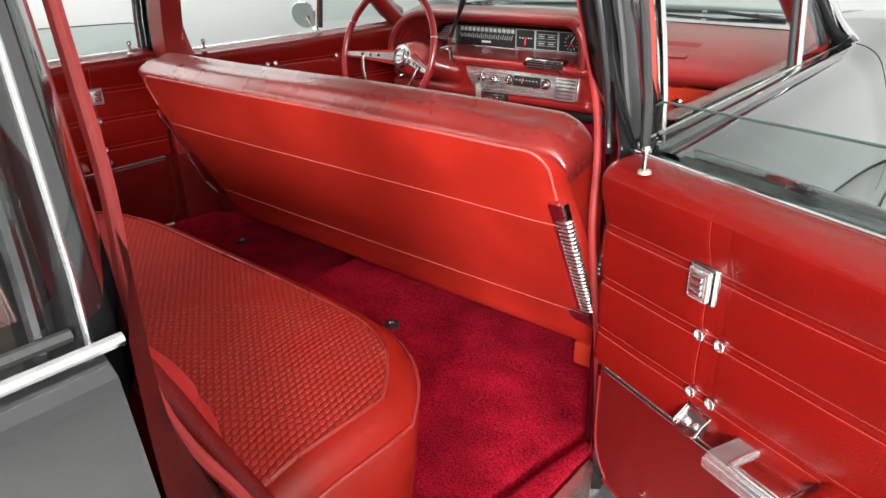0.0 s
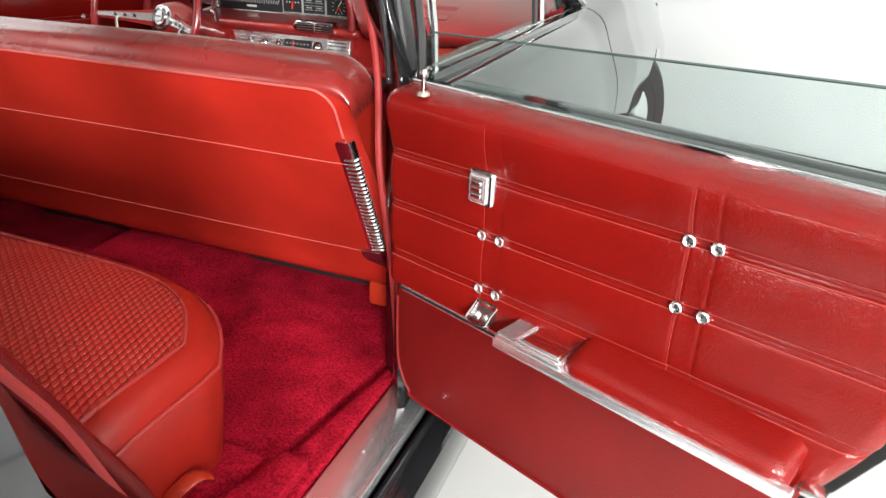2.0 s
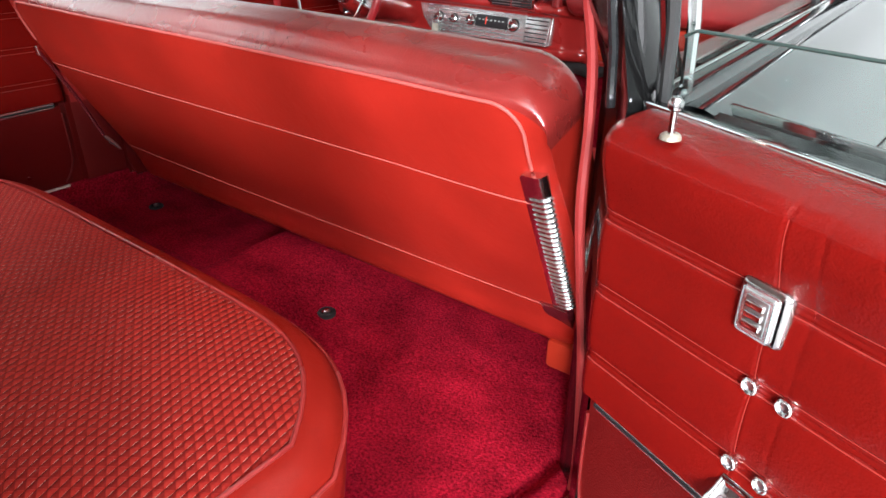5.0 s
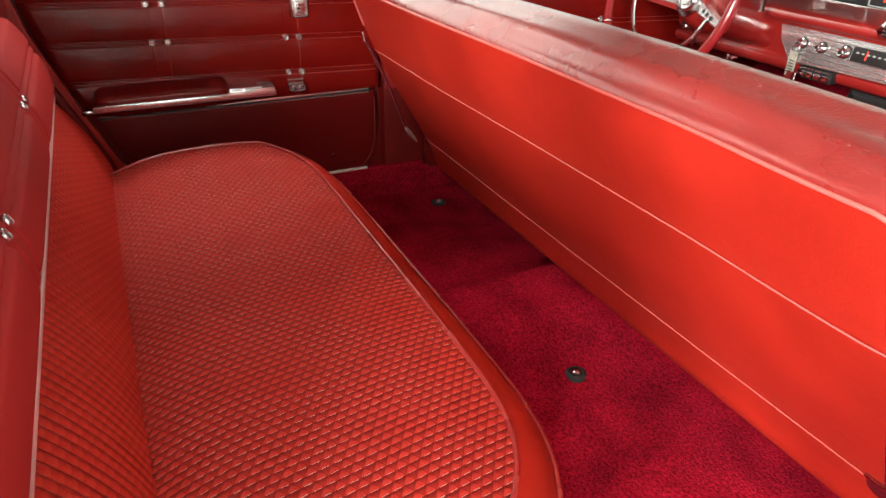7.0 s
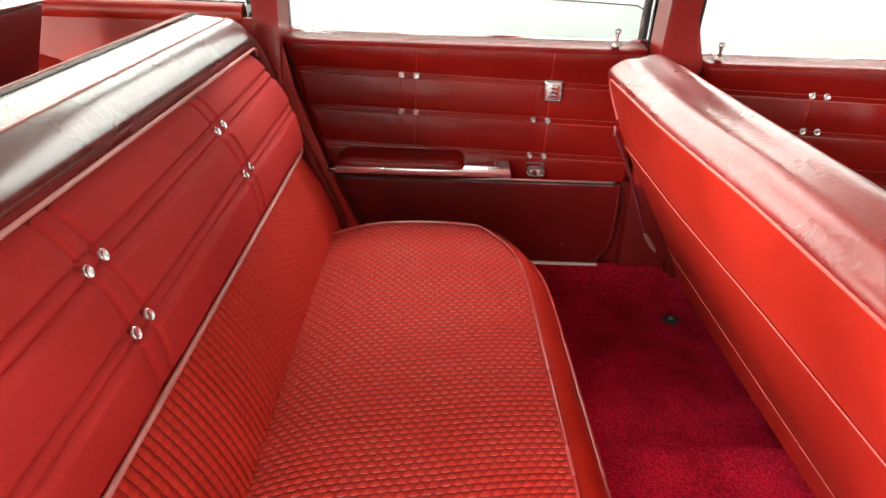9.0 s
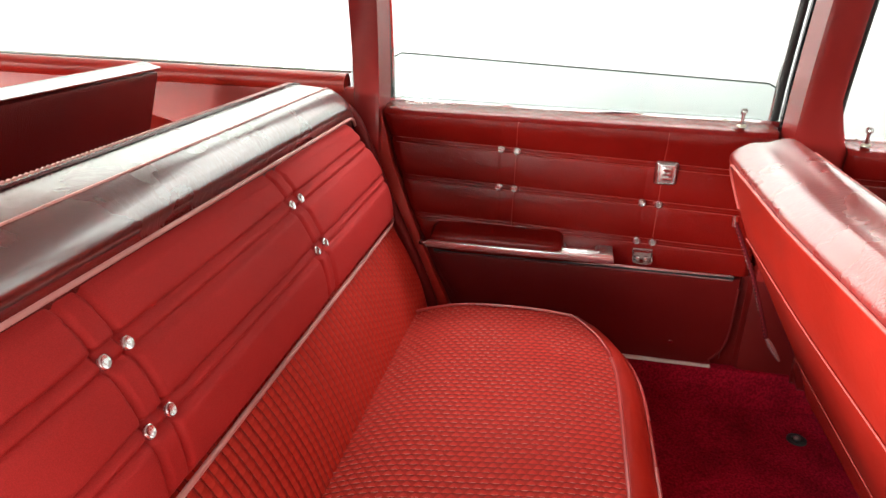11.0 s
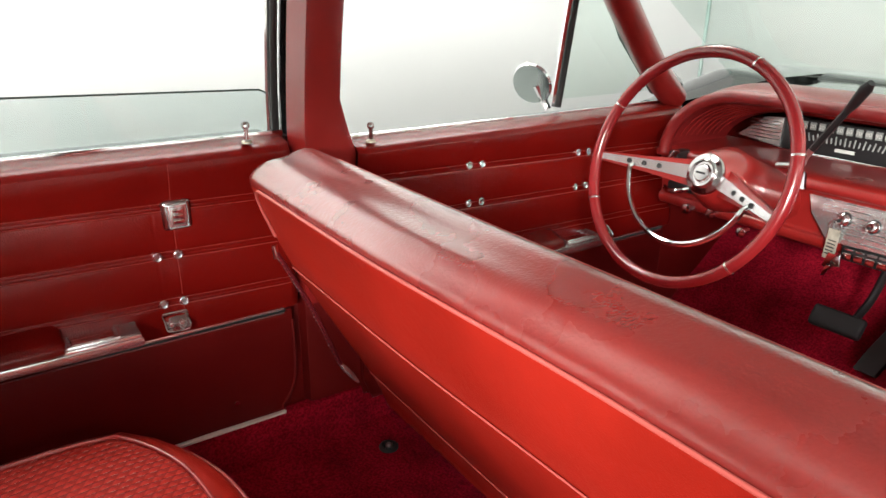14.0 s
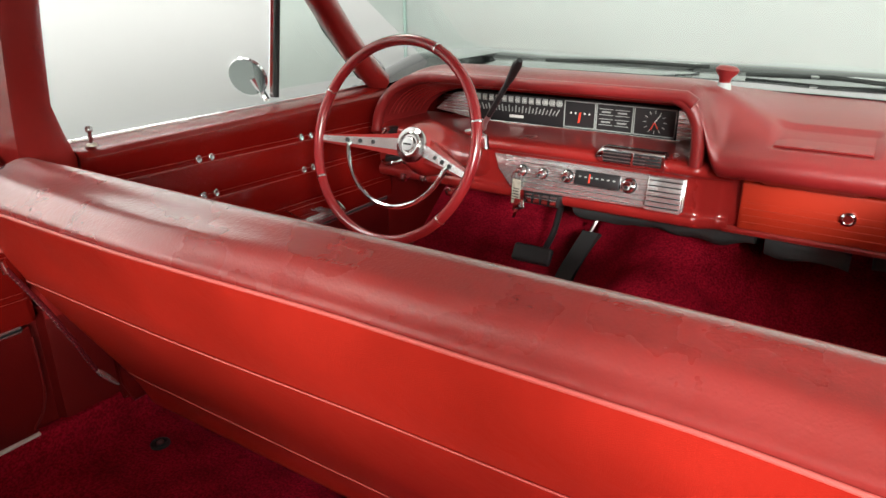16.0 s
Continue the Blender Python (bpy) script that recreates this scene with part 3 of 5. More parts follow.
    # upright window channels of the quarter window
    if sx > 0:
        part("window_channel", sweep([(sx * 0.858, 0.274, 0.955), (sx * 0.855, 0.276, 1.02), (sx * 0.838, 0.28, 1.14), (sx * 0.765, 0.29, 1.37)], 0.005, 8), BLACK_PAINT, SHELL)
        part("window_sill_trim", sweep([(0.862, 0.29, 0.985), (0.862, -1.7, 0.99)], 0.004, 6), RUBBER, SHELL)
part("cargo_floor", box((0, -0.75, 0.42), (1.56, 1.9, 0.03), 0.004), CARPET, SHELL)
part("tailgate", box((0, -1.78, 0.65), (1.6, 0.06, 0.60), 0.02), VINYL, SHELL)

FOLD = thing("folded_cargo_seat", (0, -0.10, 0.43), "dark red folded cargo seat panel with a bright metal top edge", "car seat")
part("backboard", box((0.0, -0.092, 0.72), (1.24, 0.035, 0.53), 0.008, rot=(-16, 0, 0)), DOOR_LOW, FOLD)
part("edge_trim", box((0.0, -0.018, 0.980), (1.245, 0.037, 0.005), 0.0015, rot=(-16, 0, 0)), WORN_DARK_CHROME, FOLD)

# ---------------------------------------------------------------- front bench
FRONT = thing("front_bench_seat", (0, 1.5, 0.26), "red vinyl front bench seat with piped seams and bright side trims", "car seat")


def back_ring(x):
    """Section of the seat back at x, rear foot first, clockwise."""
    e = min(1.0, max(0.0, (x - 0.615) / 0.085 if x > 0 else (-x - 0.665) / 0.035))
    drop = (0.062 if x > 0 else 0.018) * (1 - math.sqrt(1 - e * e))
    pull = 0.02 * e ** 2
    sag = 0.002 * math.sin(x * 5) + 0.003 * (1 - (x / 0.7) ** 2)
    prof = [(1.352, 0.365), (1.325, 0.42), (1.300, 0.471), (1.235, 0.585), (1.163, 0.715), (1.128, 0.80), (1.104, 0.862), (1.113, 0.879), (1.137, 0.8945), (1.170, 0.900),
            (1.202, 0.9085), (1.227, 0.896), (1.25, 0.85), (1.30, 0.74), (1.35, 0.62), (1.39, 0.53), (1.42, 0.44), (1.42, 0.38)]
    out = []
    for i, (y, z) in enumerate(prof):
        w = max(0.0, (z - 0.70) / 0.20)
        bow = 0.006 * (1 - (x / 0.7) ** 2) * math.sin(min(1, max(0, (z - 0.36) / 0.5)) * math.pi)
        yy = y - bow * (1 if i < 7 else 0) + (0.02 * e ** 2 if i < 7 else -0.03 * e ** 2 if i > 10 and x > 0 else 0)
        # the sewn rear edge bows forward between the middle and the passenger's end
        g = smooth(-0.35, 0.08, x) * (1 - smooth(0.36, 0.60, x)) * (1.0 if i in (6, 7) else 0.45 if i in (4, 5, 8) else 0)
        out.append(Vector((x, yy + 0.024 * g, z - 0.006 * g - drop * w + (sag * w if 7 < i < 12 else 0))))
    return out


shoulder = [0.615 + 0.085 * math.sin(radians(a)) for a in (8, 18, 28, 38, 48, 58, 67, 75, 82, 87, 90)]
xs = [-0.665 - (x - 0.615) * 0.035 / 0.085 for x in shoulder[::-1]] + [-0.66, -0.63, -0.60, -0.57] + span(-0.54, 0.54, 24) + [0.58, 0.61] + shoulder


def dense(ring, n=3):
    return bez(ring, n, close=True)


part("backrest", loft([dense(back_ring(x))[33:] + dense(back_ring(x))[:19] for x in xs]), VINYL, FRONT, sharp=60)
part("top_panel", loft([dense(back_ring(x))[18:34] for x in xs]), LEATHER, FRONT, "creased glossy red vinyl top panel", sharp=60)


def along(i, off=(0, 0, 0), xa=-0.66, xb=0.66, n=40):
    return [back_ring(x)[i] + Vector(off) for x in span(xa, xb, n)]


def on_back(x, z):
    """The rear face of the seat back at this x and height."""
    ring = back_ring(x)[2:7]
    for a, b in zip(ring, ring[1:]):
        if a.z <= z <= b.z:
            return Vector((x, a.lerp(b, (z - a.z) / (b.z - a.z)).y - 0.003, z))
    return Vector((x, ring[-1].y - 0.003, z))


def corner(sx, inset=0.0):
    """The piping turns down at the seat's shoulder to the bright side trim."""
    r, zt = 0.042, back_ring(0.6)[6].z - inset
    arc = [(0.622 + (r - inset) * math.sin(radians(a)), zt - r + r * math.cos(radians(a))) for a in (5, 20, 35, 50, 65, 80, 90)]
    return [on_back(sx * x, z) for x, z in arc + [(0.6645 - inset, zt - 0.065), (0.6655 - inset, 0.772)]]


part("top_piping", sweep(corner(-1)[::-1] + along(6, (0, -0.003, 0.0), -0.60, 0.60, 60) + corner(1), 0.0024, 8), SEAM, FRONT, "red welted piping")
part("upper_seam", sweep(along(4, (0, -0.003, 0)), 0.0012, 6), SEAM, FRONT)
part("lower_seam", sweep(along(2, (0, -0.0025, 0)), 0.0011, 6), SEAM, FRONT)
part("front_piping", sweep(along(11, (0, 0.001, 0.001), -0.61, 0.61), 0.0030, 8), SEAM, FRONT)
part("cushion", box((0, 1.66, 0.45), (1.38, 0.54, 0.17), 0.05, 4), CLOTH, FRONT)
part("seat_base", box((0, 1.68, 0.33), (1.26, 0.36, 0.14), 0.01), BLACK, FRONT)


def side_trim(sx):
    """Bright corner trim that runs down the outer edge of the seat back: a bent plate with proud ribs."""
    a, b = (Vector((0.668, 1.142, 0.763)), Vector((0.655, 1.298, 0.480)))
    d = (b - a).normalized()
    back = Vector((0, d.z, -d.y))
    if back.y > 0:
        back = -back
    side = Vector((sx, 0, 0))
    inner = 0.018 if sx > 0 else 0.012

    def sect(p, k=1.0, lift=0.0):
        q = p + back * (0.005 + lift)
        return [q - side * inner * k, q + side * 0.006, q + side * (0.013 + lift) - back * 0.003, q + side * (0.018 + lift) - back * 0.010, q + side * (0.022 + lift) - back * 0.048 * k]

    def plate(ps):
        return [sect(p, k) + [p - back * 0.012 + side * 0.010, p - back * 0.010 - side * inner * k] for p, k in ps]
    t = part("side_trim", loft(plate([(a - d * 0.004, 0.75), (a + d * 0.002, 1.0)] + [(a.lerp(b, f), 1.0) for f in span(0.05, 1, 10)])), ALU, FRONT, "ribbed bright metal corner trim", sharp=40)
    n = 26
    for i in range(n):
        p = a.lerp(b, 0.13 + 0.85 * i / (n - 1))
        ring = sect(p, 0.85, 0.0005)
        part("rib", sweep(bez([ring[0].lerp(ring[1], 0.25), ring[1], ring[2], ring[3], ring[3].lerp(ring[4], 0.55)], 3), [0.0008] + [0.0025] * 11 + [0.0008], 6), ALU, t)
    e = b + d * 0.095 + Vector((0, 0.012, 0))
    w = 0.042 if sx > 0 else 0.016
    rows = [(b + d * 0.002, w), (b + d * 0.03, w * 0.92), (e, w * 0.15)]
    part("lower_bracket", loft([[p + back * 0.006 - side * k, p + back * 0.006 + side * 0.008, p + side * 0.018 - back * 0.008, p + side * 0.022 - back * 0.055, p - side * k - back * 0.03] for p, k in rows]), MAROON, t, "maroon painted lower bracket", sharp=30)
    part("bracket_edge", sweep([b + d * 0.002 + back * 0.007 - side * w, b + d * 0.002 + back * 0.007 + side * 0.008], 0.0016, 6), CHROME, t)
    part("bracket_screw", lathe([(0.004, 0), (0.0035, 0.002), (0.001, 0.0025)], e - d * 0.012 + back * 0.006, back, 10), CHROME, t)
    if sx > 0:
        part("bracket_foot", box((sx * 0.655, 1.385, 0.345), (0.09, 0.10, 0.06), 0.008), ORANGE_RED, FRONT)


def edge_strip():
    """The same corner trim on the driver's side shows its thin ribbed edge alone, and a bright end."""
    a, b, c = Vector((-0.667, 1.134, 0.748)), Vector((-0.640, 1.228, 0.520)), Vector((-0.630, 1.258, 0.478))
    out = Vector((0.5, -0.8, -0.35)).normalized()
    # on this chrome edge the maroon colour paints a dark reflection
    t = part("side_trim", sweep(bez([a, a.lerp(b, 0.5) + Vector((0, 0.006, 0)), b], 8), [0.0055] * 17, 10, flat=0.8), MAROON, FRONT, "thin dark ribbed edge of the corner trim")
    for k in range(30):
        p = a.lerp(b, (k + 1) / 31) + Vector((0, 0.006 * math.sin(math.pi * (k + 1) / 31), 0))
        part("rib", sweep([p + out * 0.0035 - Vector((0.004, 0, 0)), p + out * 0.0055, p + out * 0.0035 + Vector((0.004, 0, 0))], 0.0013, 6), CHROME, t)
    part("head", sweep([a + Vector((0, -0.002, 0.010)), a + Vector((0, 0.002, -0.012))], [0.005, 0.0065], 10), CHROME, t)
    part("lower_end", sweep([b, b.lerp(c, 0.3), b.lerp(c, 0.8), c], [0.005, 0.0085, 0.0065, 0.003], 10, flat=0.7), DIECAST, t, "bright metal lower end")


side_trim(1)
edge_strip()

# ---------------------------------------------------------------- rear bench
REAR = thing("rear_bench_seat", (0, 0.7, 0.26), "red rear bench seat with patterned cloth and vinyl borders", "car seat")


PITCH = 0.0108        # rows of the patterned cloth
BACK_PITCH = 0.0150   # its wider ribs on the seat back


def weave(name, color, pitch_x, pitch_y, stitch=1.0, relief=0.0014, dark=0.84, emboss=0.5, gap=0.80):
    """Cloth with rows of embossed triangles, a dark line between the rows and pale stitches along it."""
    m = bpy.data.materials.new(name)
    m.use_nodes = True
    nt = m.node_tree
    b = nt.nodes["Principled BSDF"]

    def math_node(op, a, c=None):
        n = nt.nodes.new("ShaderNodeMath")
        n.operation = op
        for i, v in enumerate((a, c)):
            if isinstance(v, (int, float)):
                n.inputs[i].default_value = v
            elif v is not None:
                nt.links.new(v, n.inputs[i])
        return n.outputs[0]

    def ramp(v, lo, hi):
        n = nt.nodes.new("ShaderNodeMapRange")
        n.interpolation_type = "SMOOTHSTEP"
        n.inputs[1].default_value, n.inputs[2].default_value = lo, hi
        nt.links.new(v, n.inputs[0])
        return n.outputs[0]

    def blend(a, c, f):
        n = nt.nodes.new("ShaderNodeMix")
        n.data_type = "RGBA"
        for k, v in (("A", a), ("B", c)):
            if isinstance(v, tuple):
                n.inputs[k].default_value = v
            else:
                nt.links.new(v, n.inputs[k])
        nt.links.new(f, n.inputs["Factor"])
        return n.outputs["Result"]
    tc = nt.nodes.new("ShaderNodeTexCoord")
    sp = nt.nodes.new("ShaderNodeSeparateXYZ")
    nt.links.new(tc.outputs["UV"], sp.inputs[0])
    u, v = sp.outputs[0], sp.outputs[1]
    row = math_node("FLOOR", math_node("DIVIDE", u, pitch_x))
    fu = math_node("FRACT", math_node("DIVIDE", u, pitch_x))
    shift = math_node("MULTIPLY", math_node("MODULO", math_node("ADD", row, 1000), 2), 0.5)
    fv = math_node("FRACT", math_node("ADD", math_node("DIVIDE", v, pitch_y), shift))
    off = math_node("ABSOLUTE", math_node("SUBTRACT", fv, 0.5))
    # raised triangles that narrow across the row; colour paints one side of each lighter, the other shaded
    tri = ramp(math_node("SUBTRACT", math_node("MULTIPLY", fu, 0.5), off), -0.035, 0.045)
    slope_shade = ramp(fv, 0.46, 0.54)
    rib = math_node("POWER", math_node("SINE", math_node("MULTIPLY", fu, math.pi)), 0.5)
    height = math_node("ADD", math_node("MULTIPLY", tri, emboss), rib)
    noi = nt.nodes.new("ShaderNodeTexNoise")
    noi.inputs["Scale"].default_value = 11
    noi.inputs["Detail"].default_value = 5
    nt.links.new(tc.outputs["Object"], noi.inputs["Vector"])
    fine = nt.nodes.new("ShaderNodeTexNoise")
    fine.inputs["Scale"].default_value = 900
    nt.links.new(tc.outputs["Object"], fine.inputs["Vector"])
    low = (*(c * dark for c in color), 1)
    # light and shade of the relief are put into these four tones
    base = blend((*(c * dark * 0.9 for c in color), 1), low, slope_shade)
    top = blend((color[0] * 1.10, color[1] * 1.35, color[2] * 1.25, 1), (*color, 1), slope_shade)
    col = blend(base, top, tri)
    # worn patches and thread
    col = blend(col, (*(c * 0.72 for c in color), 1), math_node("MULTIPLY", ramp(noi.outputs["Fac"], 0.45, 0.75), 0.35))
    col = blend(col, (*(c * 0.6 for c in color), 1), math_node("MULTIPLY", ramp(fine.outputs["Fac"], 0.45, 0.75), 0.30))
    # the hollow between the rows is darkened in the colour too
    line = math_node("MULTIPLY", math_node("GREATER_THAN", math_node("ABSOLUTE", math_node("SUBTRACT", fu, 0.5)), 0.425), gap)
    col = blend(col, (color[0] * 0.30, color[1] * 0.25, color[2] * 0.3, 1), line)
    st = math_node("MULTIPLY", math_node("GREATER_THAN", fu, 0.90), math_node("LESS_THAN", fu, 0.95))
    st = math_node("MULTIPLY", st, math_node("LESS_THAN", off, 0.27))
    st = math_node("MULTIPLY", st, math_node("MULTIPLY", ramp(noi.outputs["Fac"], 0.30, 0.62), 0.62 * stitch))
    col = blend(col, (0.78, 0.50, 0.42, 1), st)
    nt.links.new(col, b.inputs["Base Color"])
    b.inputs["Roughness"].default_value = 0.7
    b.inputs["Specular IOR Level"].default_value = 0.14
    bump = nt.nodes.new("ShaderNodeBump")
    bump.inputs["Strength"].default_value = 0.7
    bump.inputs["Distance"].default_value = relief
    nt.links.new(height, bump.inputs["Height"])
    nt.links.new(bump.outputs[0], b.inputs["Normal"])
    return m


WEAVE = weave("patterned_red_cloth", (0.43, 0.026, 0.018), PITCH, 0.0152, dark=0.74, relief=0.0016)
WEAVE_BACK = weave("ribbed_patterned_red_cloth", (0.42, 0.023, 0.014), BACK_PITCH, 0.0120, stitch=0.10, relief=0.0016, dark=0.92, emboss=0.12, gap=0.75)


def groove(x, depth, pitch):
    """The hollow between two rows of the patterned cloth."""
    f = (x / pitch) % 1.0
    return depth * (1 - math.sin(math.pi * f) ** 0.45)


def uv_sheet(name, f, us, vs, material, parent, uv, label=""):
    """A grid whose UV is in metres on the cloth."""
    bm = bmesh.new()
    lay = bm.loops.layers.uv.new("cloth")
    g = [[bm.verts.new(f(u, v)) for u in us] for v in vs]
    for j in range(len(vs) - 1):
        for i in range(len(us) - 1):
            fc = bm.faces.new((g[j][i], g[j][i + 1], g[j + 1][i + 1], g[j + 1][i]))
            for lp, (a, c) in zip(fc.loops, ((i, j), (i + 1, j), (i + 1, j + 1), (i, j + 1))):
                lp[lay].uv = uv(us[a], vs[c])
    for fc in bm.faces:
        fc.smooth = True
    bmesh.ops.recalc_face_normals(bm, faces=bm.faces)
    me = bpy.data.meshes.new(name)
    bm.to_mesh(me)
    bm.free()
    me.materials.append(material)
    ob = new(name, me)
    ob.parent = parent
    ob.matrix_parent_inverse = BASE.get(parent, Matrix())
    return tagged(ob, label)


CX = -0.008          # middle of the cushion


def front_edge(x):
    """The line of the cushion's front border seam."""
    e = max(0.0, (abs(x - CX) - 0.28) / 0.29)
    return 0.928 - (0.125 * e ** 3.4 if x > CX else 0.070 * e ** 4)


def cushion_z(x, y):
    e = abs(x - CX) / 0.58
    f = (y - 0.55) / 0.40
    return 0.545 - (0.030 if x > CX else 0.008) * e ** 3.0 - 0.02 * max(0, f - 0.6) ** 2 * 4 - 0.03 * max(0, 0.25 - f) ** 2 * 16 * 0.5 + (0.014 * e ** 2 * math.sin(math.pi * min(1, max(0, f))) if x < CX else 0)


def lean(x, y):
    """Across the rows of the cloth, which run a little aslant."""
    return x + 0.16 * (y - 0.52)


def cush(u, v):
    x = CX + u * 0.580
    y = 0.52 + (front_edge(x) - 0.52) * v
    return Vector((x, y, cushion_z(x, y) - groove(lean(u * 0.580, y), 0.0016, PITCH)))


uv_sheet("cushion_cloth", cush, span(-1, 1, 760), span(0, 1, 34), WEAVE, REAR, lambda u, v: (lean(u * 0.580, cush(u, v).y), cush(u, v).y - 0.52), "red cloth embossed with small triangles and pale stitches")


def border_path(off, dz, n=44):
    out = []
    for k in range(n + 1):
        u = -1 + 2 * k / n
        x = CX + u * 0.580
        out.append((x, front_edge(x), cushion_z(x, front_edge(x))))
    left = [(CX - 0.580, y, cushion_z(CX - 0.580, y)) for y in span(0.52, front_edge(CX - 0.580), 8)[:-1]]
    right = [(CX + 0.580, y, cushion_z(CX + 0.580, y)) for y in span(front_edge(CX + 0.580), 0.52, 8)[1:]]
    pts = [Vector(p) for p in left + out + right]
    res = []
    for i, p in enumerate(pts):
        a, b = pts[max(i - 1, 0)], pts[min(i + 1, len(pts) - 1)]
        t = (b - a)
        t.z = 0
        t.normalize()
        nrm = Vector((-t.y, t.x, 0))
        res.append(p + nrm * off + Vector((0, 0, dz)))
    return res


part("cushion_border", loft([border_path(0.0, 0.0), border_path(0.012, -0.002), border_path(0.032, -0.012), border_path(0.047, -0.030), border_path(0.052, -0.055), border_path(0.046, -0.14), border_path(0.03, -0.275)], closed=False),
     VINYL, REAR, "smooth red vinyl cushion border")
part("inner_piping", sweep(border_path(0.001, 0.002), 0.0032, 8), PIPING, REAR, "red piping")
part("outer_piping", sweep(border_path(0.0515, -0.038), 0.0034, 8), PIPING, REAR)


def back_y(z):
    return 0.453 - 0.454 * (z - 0.667)


def lower_back(u, v):
    x = u * 0.735
    z = 0.46 + 0.214 * v
    puff = 0.020 * math.sin(math.pi * min(1, v * 1.0)) ** 0.7
    pinch = 0.03 * max(0, (abs(u) - 0.86) / 0.14) ** 2
    return Vector((x, back_y(z) + puff - pinch - groove(x, 0.0050, BACK_PITCH), z))


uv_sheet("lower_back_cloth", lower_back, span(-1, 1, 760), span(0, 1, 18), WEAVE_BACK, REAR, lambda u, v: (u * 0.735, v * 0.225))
SETS = (-0.284, 0.162)   # the paired upright pleats of the seat back
ROWS_Z = (0.837, 0.768)


def back_row(r, x):
    """The sewn rows drop a little towards the passenger's side."""
    return r - 0.014 * (x + 0.28)


def upper_back(u, v):
    z = 0.674 + 0.222 * v
    x = u * (0.70 - 0.03 * v ** 6)
    d = 0.010 + 0.036 * max(0, math.sin(math.pi * v)) ** 0.6
    for r in ROWS_Z:
        for o in (-0.0075, 0.0075):
            d -= 0.0075 * bump1(z, back_row(r, x) + o, 0.0036)
        d -= 0.003 * bump1(z, back_row(r, x), 0.012)
    for s in SETS:
        for o in (-0.0175, 0.0175):
            d -= 0.0075 * bump1(x, s + o, 0.0036)
        d -= 0.002 * bump1(x, s, 0.04)
    d -= 0.012 * max(0, v - 0.9) / 0.1 + 0.012 * max(0, 0.1 - v) / 0.1
    d -= 0.03 * max(0, (abs(u) - 0.93) / 0.07) ** 2
    return Vector((x, back_y(z) + d, z))


part("upper_back_cloth", sheet(upper_back, span(-1, 1, 420), span(0, 1, 110)), CLOTH, REAR, "plain red cloth with sewn pleats", sharp=80)
part("back_piping", sweep([(x, back_y(0.667) + 0.008 - 0.02 * max(0, (abs(x) - 0.68) / 0.06), 0.674) for x in span(-0.735, 0.735, 40)], 0.0036, 8), LACE, REAR, "pale red piping")


def roll(u, v):
    """Vinyl roll over the top of the seat back."""
    prof = bez([(0.371, 0.897), (0.374, 0.912), (0.367, 0.929), (0.354, 0.943), (0.336, 0.9515), (0.300, 0.955), (0.262, 0.956), (0.246, 0.948), (0.240, 0.92)], 4)
    k = v * (len(prof) - 1)
    i = min(int(k), len(prof) - 2)
    p = prof[i].lerp(prof[i + 1], k - i)
    e = max(0, (abs(u) - 0.86) / 0.14)
    return Vector((u * 0.735, p.x - 0.01 * e ** 2, p.y - 0.05 * e ** 2.2))


part("top_roll", sheet(roll, span(-1, 1, 60), span(0, 1, 24), thick=(0, -0.0, -0.08)), VINYL_TOP, REAR, "crinkled dark red vinyl roll")
part("top_piping", sweep([(x, 0.3805 - 0.012 * max(0, (abs(x) - 0.66) / 0.06), 0.895 - 0.03 * max(0, (abs(x) - 0.64) / 0.08) ** 2) for x in span(-0.72, 0.72, 40)], 0.0030, 8), LACE, REAR, "pale red piping")
def on_roll(y, z, r, lumpy=0.0):
    """A line along the roll, which dips at its ends."""
    xs = span(-0.72, 0.72, 360 if lumpy else 40)
    return sweep([(x, y, z - 0.05 * max(0, (abs(x) / 0.735 - 0.86) / 0.14) ** 2.2) for x in xs], [r * (1 + lumpy * (-1) ** k) for k in range(len(xs))], 6)


part("top_seam", on_roll(0.334, 0.9525, 0.0016), LACE, REAR, "pale stitched seam")
part("zip_tape", on_roll(0.268, 0.9570, 0.0030, 0.25), MAROON, REAR, "dark ribbed zip along the rear edge")
part("zip_edge", on_roll(0.256, 0.9560, 0.0030, 0.25), LACE, REAR)
part("seat_back_board", prism([(0.50, 0.44), (0.28, 0.91), (0.245, 0.91), (0.245, 0.44)], -0.73, 0.73, 0, 0.005), VINYL, REAR)
part("seat_base", box((CX, 0.64, 0.36), (1.04, 0.36, 0.18), 0.02), VINYL, REAR)
for sx in (-1, 1):
    edge = [(sx * 0.705, 0.350, 0.905), (sx * 0.722, 0.366, 0.880), (sx * 0.728, 0.388, 0.83), (sx * 0.730, 0.415, 0.76), (sx * 0.735, 0.452, 0.67), (sx * 0.738, 0.51, 0.54), (sx * 0.738, 0.54, 0.46)]
    part("side_border", sweep(bez(edge, 4), [0.013] * 25, 10), DOOR_LOW, REAR)
for s in SETS:
    for r in ROWS_Z:
        for o in (-0.0175, 0.0175):
            n = Vector((0, 1, 0.515)).normalized()
            z = back_row(r, s + o)
            p = Vector((s + o, back_y(z) + 0.003 + 0.036 * math.sin(math.pi * (z - 0.674) / 0.222) ** 0.6, z))
            part("button", lathe([(0.0068, 0), (0.0078, 0.002), (0.0074, 0.0038), (0.0062, 0.0046), (0.004, 0.0040), (0.001, 0.0040)], p + n * 0.001, n, 18), DIECAST, REAR, "bright metal button")
BELT = thing("seat_belt_anchor", (0.645, 0.62, 0.30), "orange red plastic seat belt buckle end on the carpet", "seat belt")
